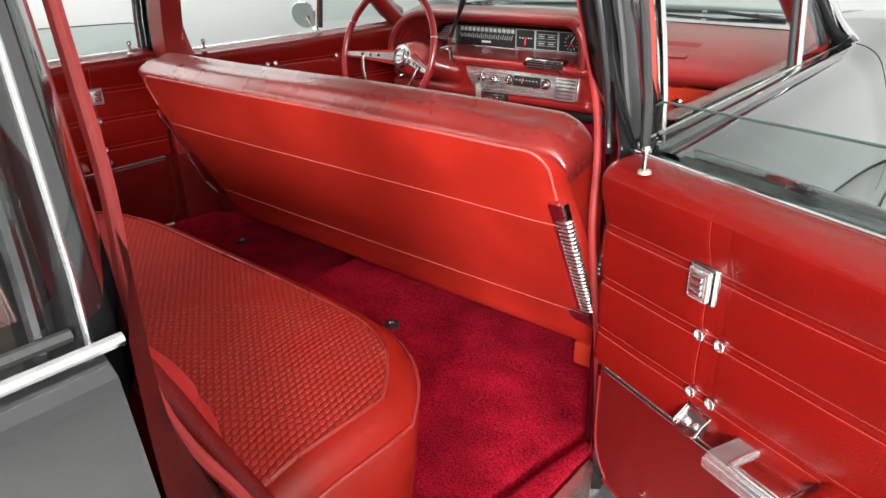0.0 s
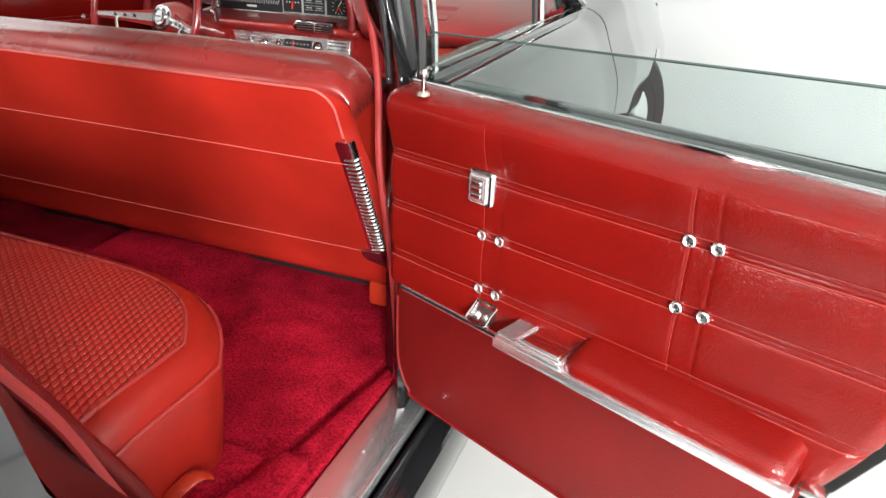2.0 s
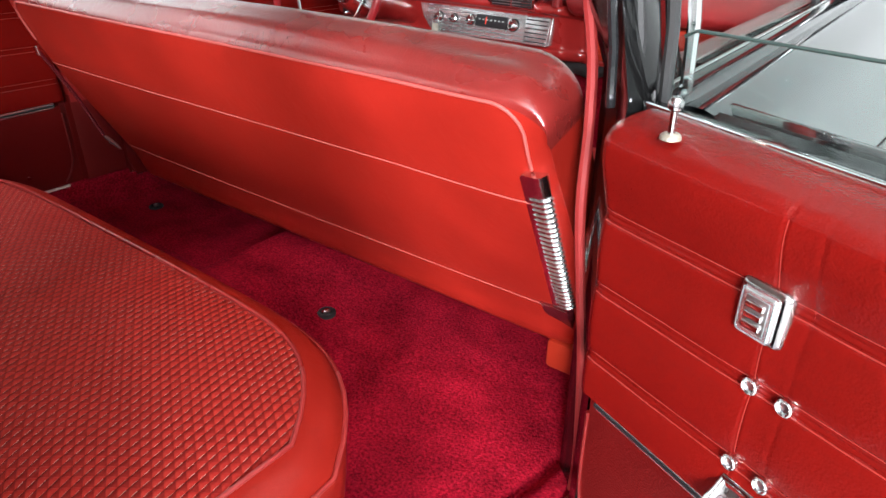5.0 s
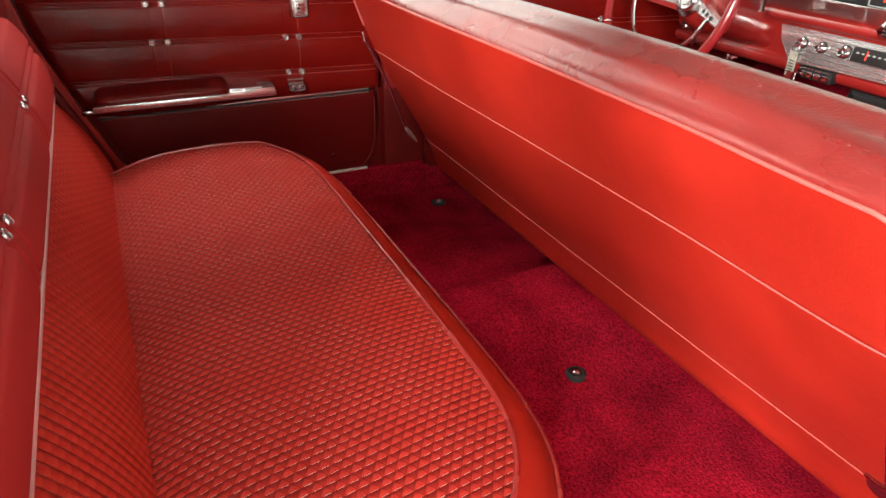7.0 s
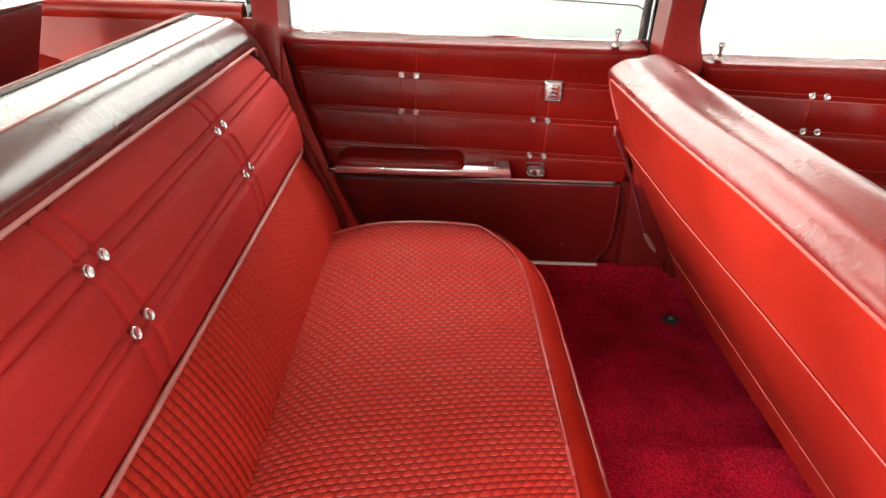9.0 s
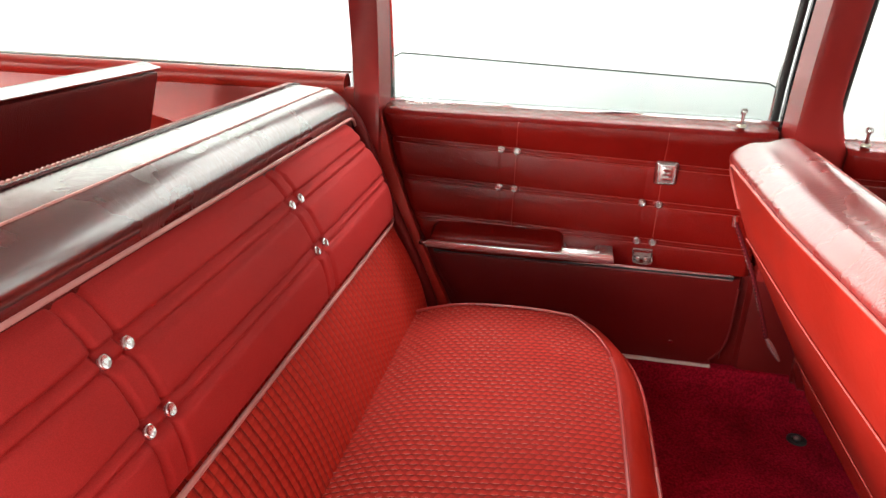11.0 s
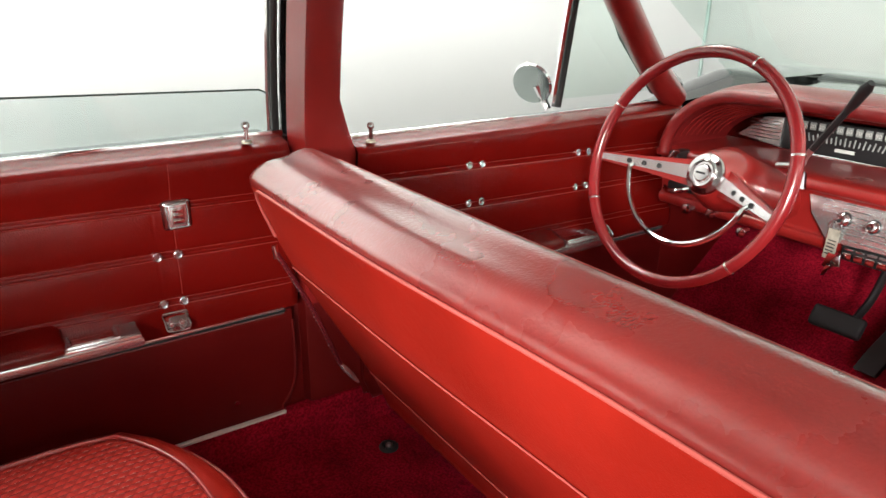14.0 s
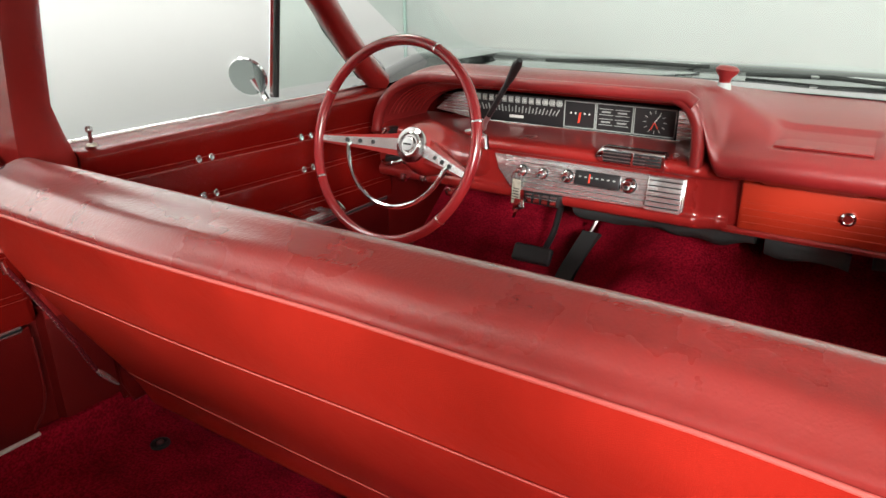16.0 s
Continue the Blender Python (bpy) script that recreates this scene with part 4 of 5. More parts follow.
part("strap", sweep(bez([(0.600, 0.62, 0.30), (0.622, 0.66, 0.33), (0.640, 0.70, 0.348), (0.646, 0.722, 0.335)], 4), 0.017, 8, flat=0.35), ORANGE_RED, BELT)

# ---------------------------------------------------------------- doors
def rear_edge(z):
    """The slanting rear edge of a rear door, as length from its front edge."""
    pts = [(0.30, 0.50), (0.36, 0.56), (0.417, 0.615), (0.53, 0.69), (0.66, 0.755), (0.78, 0.79), (0.88, 0.815), (1.0, 0.818)]
    for (a, p), (b, q) in zip(pts, pts[1:]):
        if z <= b:
            return p + (q - p) * max(0, (z - a) / (b - a))
    return pts[-1][1]


RISE_ROW = 0.030      # the sewn rows climb this much per metre towards the rear


def row_z(r, s):
    return r + RISE_ROW * (s - 0.40)


def pleated(rows, sets, length, sg):
    """The padded upper panel of a door: sewn rows and paired uprights pressed into it."""
    mid = max(sets) + 0.05

    def f(u, v, where=None):
        k = min(v / 0.88, 1.0)
        z = 0.578 + (0.874 - 0.578) * k
        end = length(z) - 0.008
        s = 0.012 + u / 0.75 * (mid - 0.012) if u < 0.75 else mid + (u - 0.75) / 0.25 * (end - mid)
        if where:
            s, z = where
            end = length(z) - 0.008
        flat = z - row_z(0, s)
        d = 0.013
        for r in rows:
            for o in (-0.0050, 0.0050):
                d -= 0.0022 * bump1(flat, r + o, 0.0012)
            d -= 0.0012 * bump1(flat, r, 0.006)
        for a in sets:
            for o in (-0.0155, 0.0155):
                d -= 0.0015 * bump1(s, a + o, 0.0012)
            d -= 0.0018 * bump1(s, a, 0.026)
        bands = (0.570,) + tuple(sorted(rows)) + (0.890,)
        for a, b in zip(bands, bands[1:]):
            if a < flat < b:
                d += 0.0046 * math.sin((flat - a) / (b - a) * math.pi) ** 0.55
        d += 0.0008 * noise.noise((s * 14, z * 18, 3 if sg > 0 else 7))
        g = min(1, max(0, (z - 0.80) / 0.07))
        d += 0.011 * g * g * (3 - 2 * g)
        e = max(0, (0.028 - s) / 0.02, (s - end + 0.02) / 0.02)
        d -= 0.012 * e ** 2
        if v > 0.88 and not where:
            a = (v - 0.88) / 0.12 * math.pi * 0.5
            z += 0.018 * math.sin(a)
            d -= 0.066 * (1 - math.cos(a))
            d -= 0.002 * bump1(v, 0.90, 0.02)
        return Vector((s, sg * d, z))
    return f


def door(name, m, sg, y_len, rows, sets, buttons, switch, label, rear=True, group="car doors", arm=(0.296, 0.692), glass_top=1.0, latch=0.235, tilt=0.023, frame_len=None, pin_s=0.083):
    """A car door in local metres: x from its front edge rearwards, y inwards (times sg), z up from the ground."""
    D = thing(name, label=label, category="car door", group=group, m=m)
    length = rear_edge if rear else (lambda z: y_len)
    flen = frame_len or length(0.95)

    def P(s, n, z):
        return Vector((s, sg * n, z))

    def bx(s0, s1, n0, n1, z0, z1, bevel=0.0, seg=2):
        return box(((s0 + s1) / 2, sg * (n0 + n1) / 2, (z0 + z1) / 2), (abs(s1 - s0), abs(n1 - n0), abs(z1 - z0)), bevel, seg)
    # shell
    outline = [(0.0, 0.38), (0.03, 0.30), (0.08, 0.275)] + [(length(z) + 0.01, z) for z in (0.275, 0.36, 0.45, 0.55, 0.66, 0.78, 0.88, 0.93)] + [(0.0, 0.93)]
    cut = 0.0 if rear else 0.03
    outline = [(a - cut if a > 0.4 else a, max(b, 0.350)) for a, b in outline[1:-2]] + [(length(0.9) - cut, 0.882), (0.0, 0.882)]
    part("door_shell", prism([(s, z) for s, z in outline], sg * -0.010, sg * -0.12, 1, 0.008), DOOR_LOW if sg > 0 else SATIN_BLACK, D)
    if rear:
        part("outer_skin", prism([(s * 1.01 - 0.01, z - 0.02 if z < 0.4 else z) for s, z in outline], sg * -0.12, sg * -0.17, 1, 0.02), BLACK_PAINT, D)
    # padded upper panel and pressed lower panel
    part("upper_panel", sheet(pleated(rows, sets, length, sg), span(0, 1, 330 if rear else 240), span(0, 1, 270 if rear else 200)), DOOR_VINYL, D, "padded red vinyl with sewn pleats", sharp=80)
    skin = pleated(rows, sets, length, sg)

    def seam(pts):
        """A stitched line that stands just proud of the padded panel; its paleness paints the highlight."""
        return sweep([skin(0, 0, p) + Vector((0, sg * 0.0002, 0)) for p in pts], 0.0006, 5)
    for r in rows:
        for o in (-0.0062, 0.0062):
            part("seam", seam([(s, row_z(r, s) + o) for s in span(0.02, length(row_z(r, 0.7)) - 0.02, 60)]), DOOR_SEAM, D)
    for a in sets:
        for o in (-0.0155, 0.0155):
            part("seam", seam([(a + o, z) for z in span(0.60, 0.872, 40)]), DOOR_SEAM, D)
    low = bez([(0.024, 0, 0.566), (0.024, 0, 0.45), (0.032, 0, 0.40), (0.056, 0, 0.366), (0.10, 0, 0.352), (length(0.36) - 0.03, 0, 0.352)], 4) + [Vector((length(z) - 0.012, 0, z)) for z in (0.40, 0.46, 0.52, 0.566)]
    part("lower_panel", prism([(p.x, p.z) for p in low], sg * -0.006, sg * 0.004, 1, 0.002), DOOR_LOW, D, "red grained kick panel")
    part("panel_bead", sweep([P(p.x, 0.004, p.z) for p in low[1:-3]], 0.003, 6), DOOR_LOW, D)
    part("trim_strip", bx(0.040, length(0.57) - 0.02, 0.002, 0.012, 0.562, 0.576, 0.003), DIECAST, D, "thin chrome strip")
    part("trim_groove", bx(0.040, length(0.57) - 0.02, 0.011, 0.0135, 0.567, 0.571), BLACK, D)
    for s, z in ((0.145, 0.40), (length(0.42) - 0.05, 0.40)):
        part("screw", lathe([(0.005, 0), (0.005, 0.002), (0.002, 0.003)], P(s, 0.004, z), (0, sg, 0), 10), CHROME, D)
    # window ledge
    belt = (0.876 if sg < 0 else 0.858) if rear else (0.916 if sg < 0 else 0.860)
    part("ledge_trim", bx(0.0, length(0.92), -0.040, -0.035, 0.885, 0.8975, 0.002), CHROME, D, "bright window ledge trim")
    part("felt", bx(0.0, length(0.92), -0.053, -0.040, 0.882, 0.8955, 0.002), SATIN_BLACK, D)
    part("outer_ledge", bx(0.0, flen, -0.112, -0.084, belt - 0.028, belt, 0.005), BLACK_PAINT, D, "black painted door ledge")
    part("belt_moulding", bx(0.0, flen, -0.084, -0.076, belt - 0.028, belt, 0.005), ALU, D, "bright beltline moulding")
    part("window_glass", prism([(0.012, 0.85), (length(0.95) - 0.012, 0.85), (length(0.95) - 0.012, glass_top - 0.011 + tilt), (length(0.95) - 0.03, glass_top - 0.005 + tilt), (0.03, glass_top - 0.005), (0.012, glass_top - 0.012)], sg * -0.058, sg * -0.064, 1), DOOR_GLASS, D,
         "faintly green side window wound down")
    if rear:
        part("glass_edge", sweep([P(0.016, -0.061, glass_top - 0.012), P(0.03, -0.061, glass_top - 0.005), P(length(0.95) - 0.03, -0.061, glass_top - 0.005 + tilt), P(length(0.95) - 0.016, -0.061, glass_top - 0.013 + tilt)], 0.0018, 6), GLASS_EDGE, D)
    # upright window frame
    z0, z1 = 0.885, 1.37
    lean = 0.10

    def fr(s, z, n=-0.061):
        g = max(0, (z - 0.92) / 0.45)
        return P(s, n + lean * g ** 1.3, z)
    ends = (0.004, flen - 0.004) if rear else (flen - 0.004,)
    for s in ends:
        part("window_frame", sweep([fr(s, z) for z in span(z0, z1, 6)], 0.0065, 8), RUBBER, D)
        part("frame_trim", sweep([fr(s, z, -0.088) for z in span(z0, z1, 6)], 0.0065, 8), CHROME, D)
    part("top_frame", sweep([fr(0.004 if rear else 0.42, z1), fr(flen - 0.004, z1)], 0.012, 8), RUBBER, D)
    # buttons: small bright eyelets with a dark hollow
    for s, z in buttons:
        e = part("button", lathe([(0.0072, 0), (0.0082, 0.003), (0.0079, 0.0056), (0.0066, 0.0066), (0.0052, 0.0056), (0.0046, 0.0030), (0.001, 0.0028)], P(s, 0.0118, row_z(z, s)), (0, sg, 0), 18), ALU, D, "bright metal eyelet")
        part("hollow", lathe([(0.0040, 0), (0.0038, 0.0008), (0.001, 0.0010)], P(s, 0.0118 + 0.0028, row_z(z, s)), (0, sg, 0), 12), STEEL, e)
    # switch plate: nested squares with a recessed rocker
    if switch:
        s, z = switch
        sw = part("switch_plate", bx(s - 0.024, s + 0.024, 0.006, 0.021, z - 0.026, z + 0.026, 0.008, 4), WORN_DARK_CHROME, D, "stepped chrome square plate")
        part("step", bx(s - 0.0165, s + 0.0165, 0.020, 0.025, z - 0.0205, z + 0.0205, 0.004, 3), DIECAST, sw)
        part("inset", bx(s - 0.0105, s + 0.0105, 0.0245, 0.0262, z - 0.0145, z + 0.0145, 0.001), STEEL, sw)
        for o in (-0.009, 0.0, 0.009):
            part("rocker", bx(s - 0.0085, s + 0.0085, 0.026, 0.0292, z + o - 0.0030, z + o + 0.0030, 0.0014, 3), CHROME, sw)
    # latch: a cupped plate that leans into the cabin, with two studs
    rows = []
    for f in span(0, 1, 6):
        n, z, w = 0.013 + 0.027 * f, 0.6120 - 0.018 * f - 0.004 * math.sin(f * math.pi), 0.0200 - 0.002 * f
        rows.append([P(latch - w, n, z + 0.004), P(latch - w + 0.004, n, z + 0.0012), P(latch + w - 0.004, n, z + 0.0012), P(latch + w, n, z + 0.004), P(latch + w, n - 0.003, z - 0.004), P(latch - w, n - 0.003, z - 0.004)])
    h = part("latch_handle", loft(rows), WORN_DARK_CHROME, D, "chrome cupped latch plate with two studs", sharp=30)
    part("plate_rim", sweep(bez([P(latch - 0.0200, 0.014, 0.616), P(latch - 0.019, 0.027, 0.607), P(latch - 0.018, 0.039, 0.597), P(latch, 0.0415, 0.5945), P(latch + 0.018, 0.039, 0.597), P(latch + 0.019, 0.027, 0.607), P(latch + 0.0200, 0.014, 0.616)], 4), 0.0020, 8), WORN_DARK_CHROME, h)
    part("plate_head", sweep([P(latch - 0.0200, 0.014, 0.6165), P(latch + 0.0200, 0.014, 0.6165)], 0.0036, 10), WORN_DARK_CHROME, h)
    for o in (-0.008, 0.010):
        part("stud", lathe([(0.0050, 0), (0.0055, 0.004), (0.0030, 0.0075), (0.001, 0.008)], P(latch + o, 0.0255, 0.6000), (0, sg * 0.55, 0.85), 14), DIECAST, h)
    # armrest: padded rest and ashtray in one chrome rail
    a0, a1 = arm
    lid0, rest0 = a0 + 0.033, a0 + 0.112
    rings = []
    for k, q in enumerate(span(0, 1, 28)):
        s = rest0 - 0.004 + (a1 - rest0 + 0.002) * q
        edge = min(1.0, (k + 0.35) / 2.2, (28.35 - k) / 2.2)
        hgt = 0.612 + 0.019 * math.sqrt(max(0, 1 - (1 - edge) ** 2))
        n1 = 0.068 - 0.010 * (1 - edge)
        rings.append([P(s, n, z) for n, z in ((0.006, 0.610), (0.006, hgt + 0.012), (0.014, hgt + 0.011), (0.030, hgt + 0.006), (0.050, hgt + 0.001), (n1 - 0.004, hgt - 0.004), (n1, hgt - 0.010), (n1 - 0.002, 0.611))])
    A = part("armrest", loft(rings), DOOR_VINYL, D, "padded red armrest on a chrome rail", sharp=60)
    part("rail", bx(a0, a1 + 0.005, 0.058, 0.072, 0.598, 0.613, 0.0025), DIECAST, A, "chrome armrest rail")
    part("rail_end", bx(a0, a0 + 0.006, 0.006, 0.066, 0.600, 0.612, 0.002), DIECAST, A)
    part("rail_tail", bx(a1 + 0.004, a1 + 0.030, 0.010, 0.030, 0.585, 0.594, 0.002), ALU, A)
    part("under_rail", loft([[P(s, n, z) for n, z in ((0.006, 0.600), (0.058, 0.600), (0.050, 0.590 - 0.006 * w), (0.026, 0.582 - 0.008 * w), (0.006, 0.580 - 0.008 * w))] for s, w in ((a0 + 0.004, 0.0), (a0 + 0.06, 0.4), (a0 + 0.16, 0.9), (a1 - 0.05, 1.0), (a1, 0.4))]), DOOR_VINYL, A, "dark red underside of the armrest", sharp=50)
    part("ashtray", bx(a0 + 0.002, rest0, 0.006, 0.070, 0.606, 0.6185, 0.003), DIECAST, A, "chrome ashtray with a ribbed end")
    part("rib_bed", bx(a0 + 0.003, a0 + 0.0315, 0.010, 0.066, 0.6180, 0.6189), BLACK, A)
    for k in range(13):
        part("rib", bx(a0 + 0.0035 + k * 0.0021, a0 + 0.0047 + k * 0.0021, 0.010, 0.066, 0.6182, 0.6206), DIECAST, A)
    frame_line = [P(lid0 + a * 0.037 + 0.037 + b * 0.0, 0.0365 + c * 0.0265, 0.6195) for a, b, c in ((-0.8, 0, -1), (0.8, 0, -1), (1, 0, -0.75), (1, 0, 0.75), (0.8, 0, 1), (-0.8, 0, 1), (-1, 0, 0.75), (-1, 0, -0.75))]
    part("ashtray_rim", sweep(bez(frame_line, 3, close=True), 0.0030, 8, close=True), DIECAST, A, "raised chrome ashtray rim")
    part("ashtray_lid", bx(lid0 + 0.005, lid0 + 0.069, 0.013, 0.060, 0.6150, 0.6215, 0.0045, 4), CHROME, A, "polished ashtray lid")
    for k in range(3):
        part("front_rib", bx(rest0 + 0.004, rest0 + 0.050, 0.004, 0.009, 0.6460 + k * 0.0034, 0.6478 + k * 0.0034), ALU, A)
        part("rear_rib", bx(a1 - 0.19, a1 - 0.004, 0.004, 0.009, 0.6475 + k * 0.0034, 0.6493 + k * 0.0034), DIECAST if k == 2 else DOOR_VINYL, A)
    # lock pin
    pin = part("lock_pin", lathe([(0.0035, 0), (0.0035, 0.026), (0.0065, 0.028), (0.0068, 0.034), (0.004, 0.038), (0.001, 0.038)], P(pin_s, 0.010, 0.888), (0, 0, 1), 14), WORN_DARK_CHROME, D, "chrome lock pin in a pale ferrule")
    part("ferrule", lathe([(0.0095, 0), (0.009, 0.003), (0.0065, 0.005), (0.0045, 0.005)], P(pin_s, 0.010, 0.890), (0, 0, 1), 16), BRASS, pin)
    return D


R_ROWS = (0.807, 0.725, 0.641)
R_SETS = (0.2335, 0.534)
R_BTN = [(0.2335 + o, z) for o in (-0.0165, 0.0165) for z in R_ROWS[1:]] + [(0.534 + o, z) for o in (-0.0165, 0.0165) for z in R_ROWS[:2]]
LEFT_REAR = pose(-0.785, 1.222, 0.0155, 0, 0, -90)
door("rear_door", LEFT_REAR, 1, 0.8, R_ROWS, R_SETS, R_BTN, (0.211, 0.788), "closed red trimmed rear car door with a padded panel", glass_top=0.972)
swing = math.degrees(math.atan2(-0.3887, 0.9216))
hx, hy = 1.155 - 0.9216 * 0.3835 * 0.964 + 0.3887 * 0.012, 0.865 + 0.3887 * 0.3835 * 0.964 + 0.9216 * 0.012
door("rear_door", pose(hx, hy, 0.0155, 0, 0, swing) @ Matrix.Diagonal((0.964, 1, 1, 1)), -1, 0.8, R_ROWS, R_SETS, R_BTN, (0.211, 0.788), "wide open rear car door with a glossy red padded panel", glass_top=0.969, tilt=0.026)
F_LEN = 0.946
F_SETS = (0.365, 0.671)
F_BTN = [(a + o, z) for a in F_SETS for o in (-0.0165, 0.0165) for z in (0.811, 0.731)]
door("front_door", pose(-0.752, 2.265, 0, 0, 0, -90), 1, F_LEN, R_ROWS, F_SETS, F_BTN, None, "closed red trimmed front car door beside the wheel", rear=False, arm=(0.33, 0.72), glass_top=0.866, latch=0.28, pin_s=0.908)
door("front_door", pose(0.752, 2.265, 0, 0, 0, -90), -1, F_LEN, R_ROWS, F_SETS, F_BTN, None, "closed black front car door with bright window trim", rear=False, frame_len=1.185, arm=(0.33, 0.72), glass_top=0.90, latch=0.28, pin_s=0.908)

# ---------------------------------------------------------------- dashboard
DASH = thing("dashboard", (0, 2.3, 0.66), "red padded dashboard with a hooded instrument cluster and bright trim", "dashboard", shift=(0.014, 0, -0.008))
HOODP = [(2.57, 0.925), (2.46, 0.945), (2.34, 0.966), (2.22, 0.978), (2.16, 0.978), (2.125, 0.968), (2.118, 0.956), (2.125, 0.946), (2.135, 0.942), (2.14, 0.940)]
FLATP = [(2.57, 0.920), (2.46, 0.917), (2.34, 0.908), (2.24, 0.893), (2.17, 0.874), (2.125, 0.850), (2.112, 0.825), (2.125, 0.802), (2.16, 0.792), (2.21, 0.788)]


def lip_drop(x):
    u = min(1, max(0, (-0.505 - x) / 0.19))
    return 0.150 * (1 - math.sqrt(1 - u * u))


def turned(n):
    """Stations round the hood's rounded end, close together where it falls steeply."""
    return [-0.505 - 0.19 * math.sin(math.pi / 2 * (1 - k / n)) for k in range(n)]


def pad_ring(x):
    w = smooth(0.105, 0.182, x)
    out = []
    for i, (h, f) in enumerate(zip(HOODP, FLATP)):
        wi = w if i > 3 else smooth(0.07, 0.30, x)
        y, z = h[0] + (f[0] - h[0]) * wi, h[1] + (f[1] - h[1]) * wi
        out.append(Vector((x, y - 0.10 * (x / 0.72) ** 2 * (1 if i == 0 else 0.55 if i == 1 else 0.15 if i == 2 else 0), z - lip_drop(x) * (1 if i > 2 else 0.4))))
    return out


def pad_skin():
    us = turned(24) + span(-0.50, 0.06, 30) + span(0.065, 0.24, 36) + span(0.25, 0.72, 60)
    rows = []
    for x in us:
        line = bez(pad_ring(x), 8)
        out = []
        for p in line:
            q = p.copy()
            # recessed speaker opening in the pad
            if 0.20 < x < 0.55 and p.y > 2.06:
                k = smooth(0.262, 0.268, x) * smooth(0.452, 0.446, x) * smooth(2.152, 2.158, p.y) * smooth(2.262, 2.256, p.y)
                q.z -= 0.006 * k
            out.append(q)
        rows.append(out)
    return loft(rows, closed=False)


part("upper_pad", pad_skin(), PAD, DASH, "red grained dash pad", sharp=50)
lip = [pad_ring(x)[6] + Vector((0, -0.002, 0)) for x in turned(20) + span(-0.50, 0.12, 30)]
part("pad_lip", sweep(lip, 0.014, 10), PAD, DASH)
part("hood_arch", sweep(bez([(0.02, 2.118, 0.956), (0.07, 2.118, 0.955), (0.105, 2.120, 0.940), (0.126, 2.122, 0.908), (0.133, 2.125, 0.865), (0.133, 2.128, 0.815)], 5), [0.014] * 26, 10), PAD, DASH)
part("speaker_grille", box((0.357, 2.207, 0.8775), (0.172, 0.095, 0.003), rot=(10.5, 0, 0)), PAD, DASH, "red pressed speaker grille")
# recess round the cluster
arch = [pad_ring(x)[8] for x in turned(18) + span(-0.50, 0.10, 28)] + [Vector((0.128, 2.14, 0.90)), Vector((0.135, 2.14, 0.86)), Vector((0.132, 2.14, 0.825))]
inner = [Vector((-0.27 + (p.x + 0.27) * 0.90, 2.285, 0.845 + (p.z - 0.845) * 0.68)) for p in arch]
part("cluster_recess", loft([arch, [a.lerp(b, 0.5) for a, b in zip(arch, inner)], inner], closed=False), PAD, DASH, "ribbed dark red cluster recess")
for k in range(1, 9):
    f = k / 10
    part("recess_rib", sweep([a.lerp(b, f) + Vector((0, 0, -0.001)) for a, b in list(zip(arch, inner))[4:-4]], 0.0018, 5), RED_PAINT, DASH)
CL = part("gauge_panel", box((-0.225, 2.292, 0.866), (0.56, 0.012, 0.074), 0.003), BLACK, DASH, "black instrument panel with white scales")
DIAL = mat("pale_dial_paint", (0.72, 0.74, 0.70), 0.5)
DIM = mat("dim_dial_paint", (0.35, 0.38, 0.36), 0.5)
NEEDLE = mat("red_needle_paint", (0.8, 0.06, 0.03), 0.5)
cy = 2.2845


def cbox(x0, x1, z0, z1, mt, name, dy=0.0):
    part(name, box(((x0 + x1) / 2, cy - dy, (z0 + z1) / 2), (x1 - x0, 0.003, z1 - z0)), mt, CL)


def fig(x, z, text, size=0.013):
    cu = bpy.data.curves.new("figure", "FONT")
    cu.body, cu.size, cu.align_x, cu.align_y, cu.extrude = text, size, "CENTER", "CENTER", 0.0004
    ob = new("figure", cu)
    dg = bpy.context.evaluated_depsgraph_get()
    me = bpy.data.meshes.new_from_object(ob.evaluated_get(dg))
    bpy.data.objects.remove(ob)
    me.materials.clear()
    me.materials.append(DIAL)
    o = new("figure", me)
    o.parent = CL
    o.matrix_basis = pose(x, cy - 0.0025, z, 90, 0, 0)


for k in range(13):
    xk = -0.480 + k * 0.0195
    if 1 <= k <= 12:
        fig(xk, 0.889, str(k * 10), 0.0125)
    cbox(xk - 0.0065, xk + 0.0065, 0.881, 0.8975, DIM, "scale_block", -0.0012)
for k in range(25):
    xk = -0.485 + k * 0.0098
    hgt = 0.012 if k % 2 else 0.018
    part("scale_mark", box((xk, cy, 0.862 + hgt * 0.2), (0.0022, 0.003, hgt), rot=(0, (k - 12) * 2.2, 0)), DIM, CL)
cbox(-0.385, -0.345, 0.843, 0.850, DIAL, "odometer_window")
for x0, x1 in ((-0.232, -0.150), (-0.148, -0.056), (-0.054, 0.045)):
    for a, b, c, d in ((x0, x1, 0.8975, 0.8995), (x0, x1, 0.834, 0.836), (x0, x0 + 0.002, 0.834, 0.8995), (x1 - 0.002, x1, 0.834, 0.8995)):
        cbox(a, b, c, d, DIM, "dial_frame")
for k in range(5):
    cbox(-0.215 + k * 0.012, -0.212 + k * 0.012, 0.868, 0.872, DIAL, "fuel_mark")
part("needle", box((-0.190, cy - 0.002, 0.860), (0.004, 0.003, 0.026), rot=(0, 8, 0)), NEEDLE, CL)
for x0 in (-0.140, -0.100):
    for z0 in (0.848, 0.872):
        for a, b, c, d in ((x0, x0 + 0.034, z0, z0 + 0.0015), (x0, x0 + 0.034, z0 + 0.014, z0 + 0.0155), (x0 + 0.006, x0 + 0.028, z0 + 0.006, z0 + 0.0095)):
            cbox(a, b, c, d, DIM, "lamp_bar")
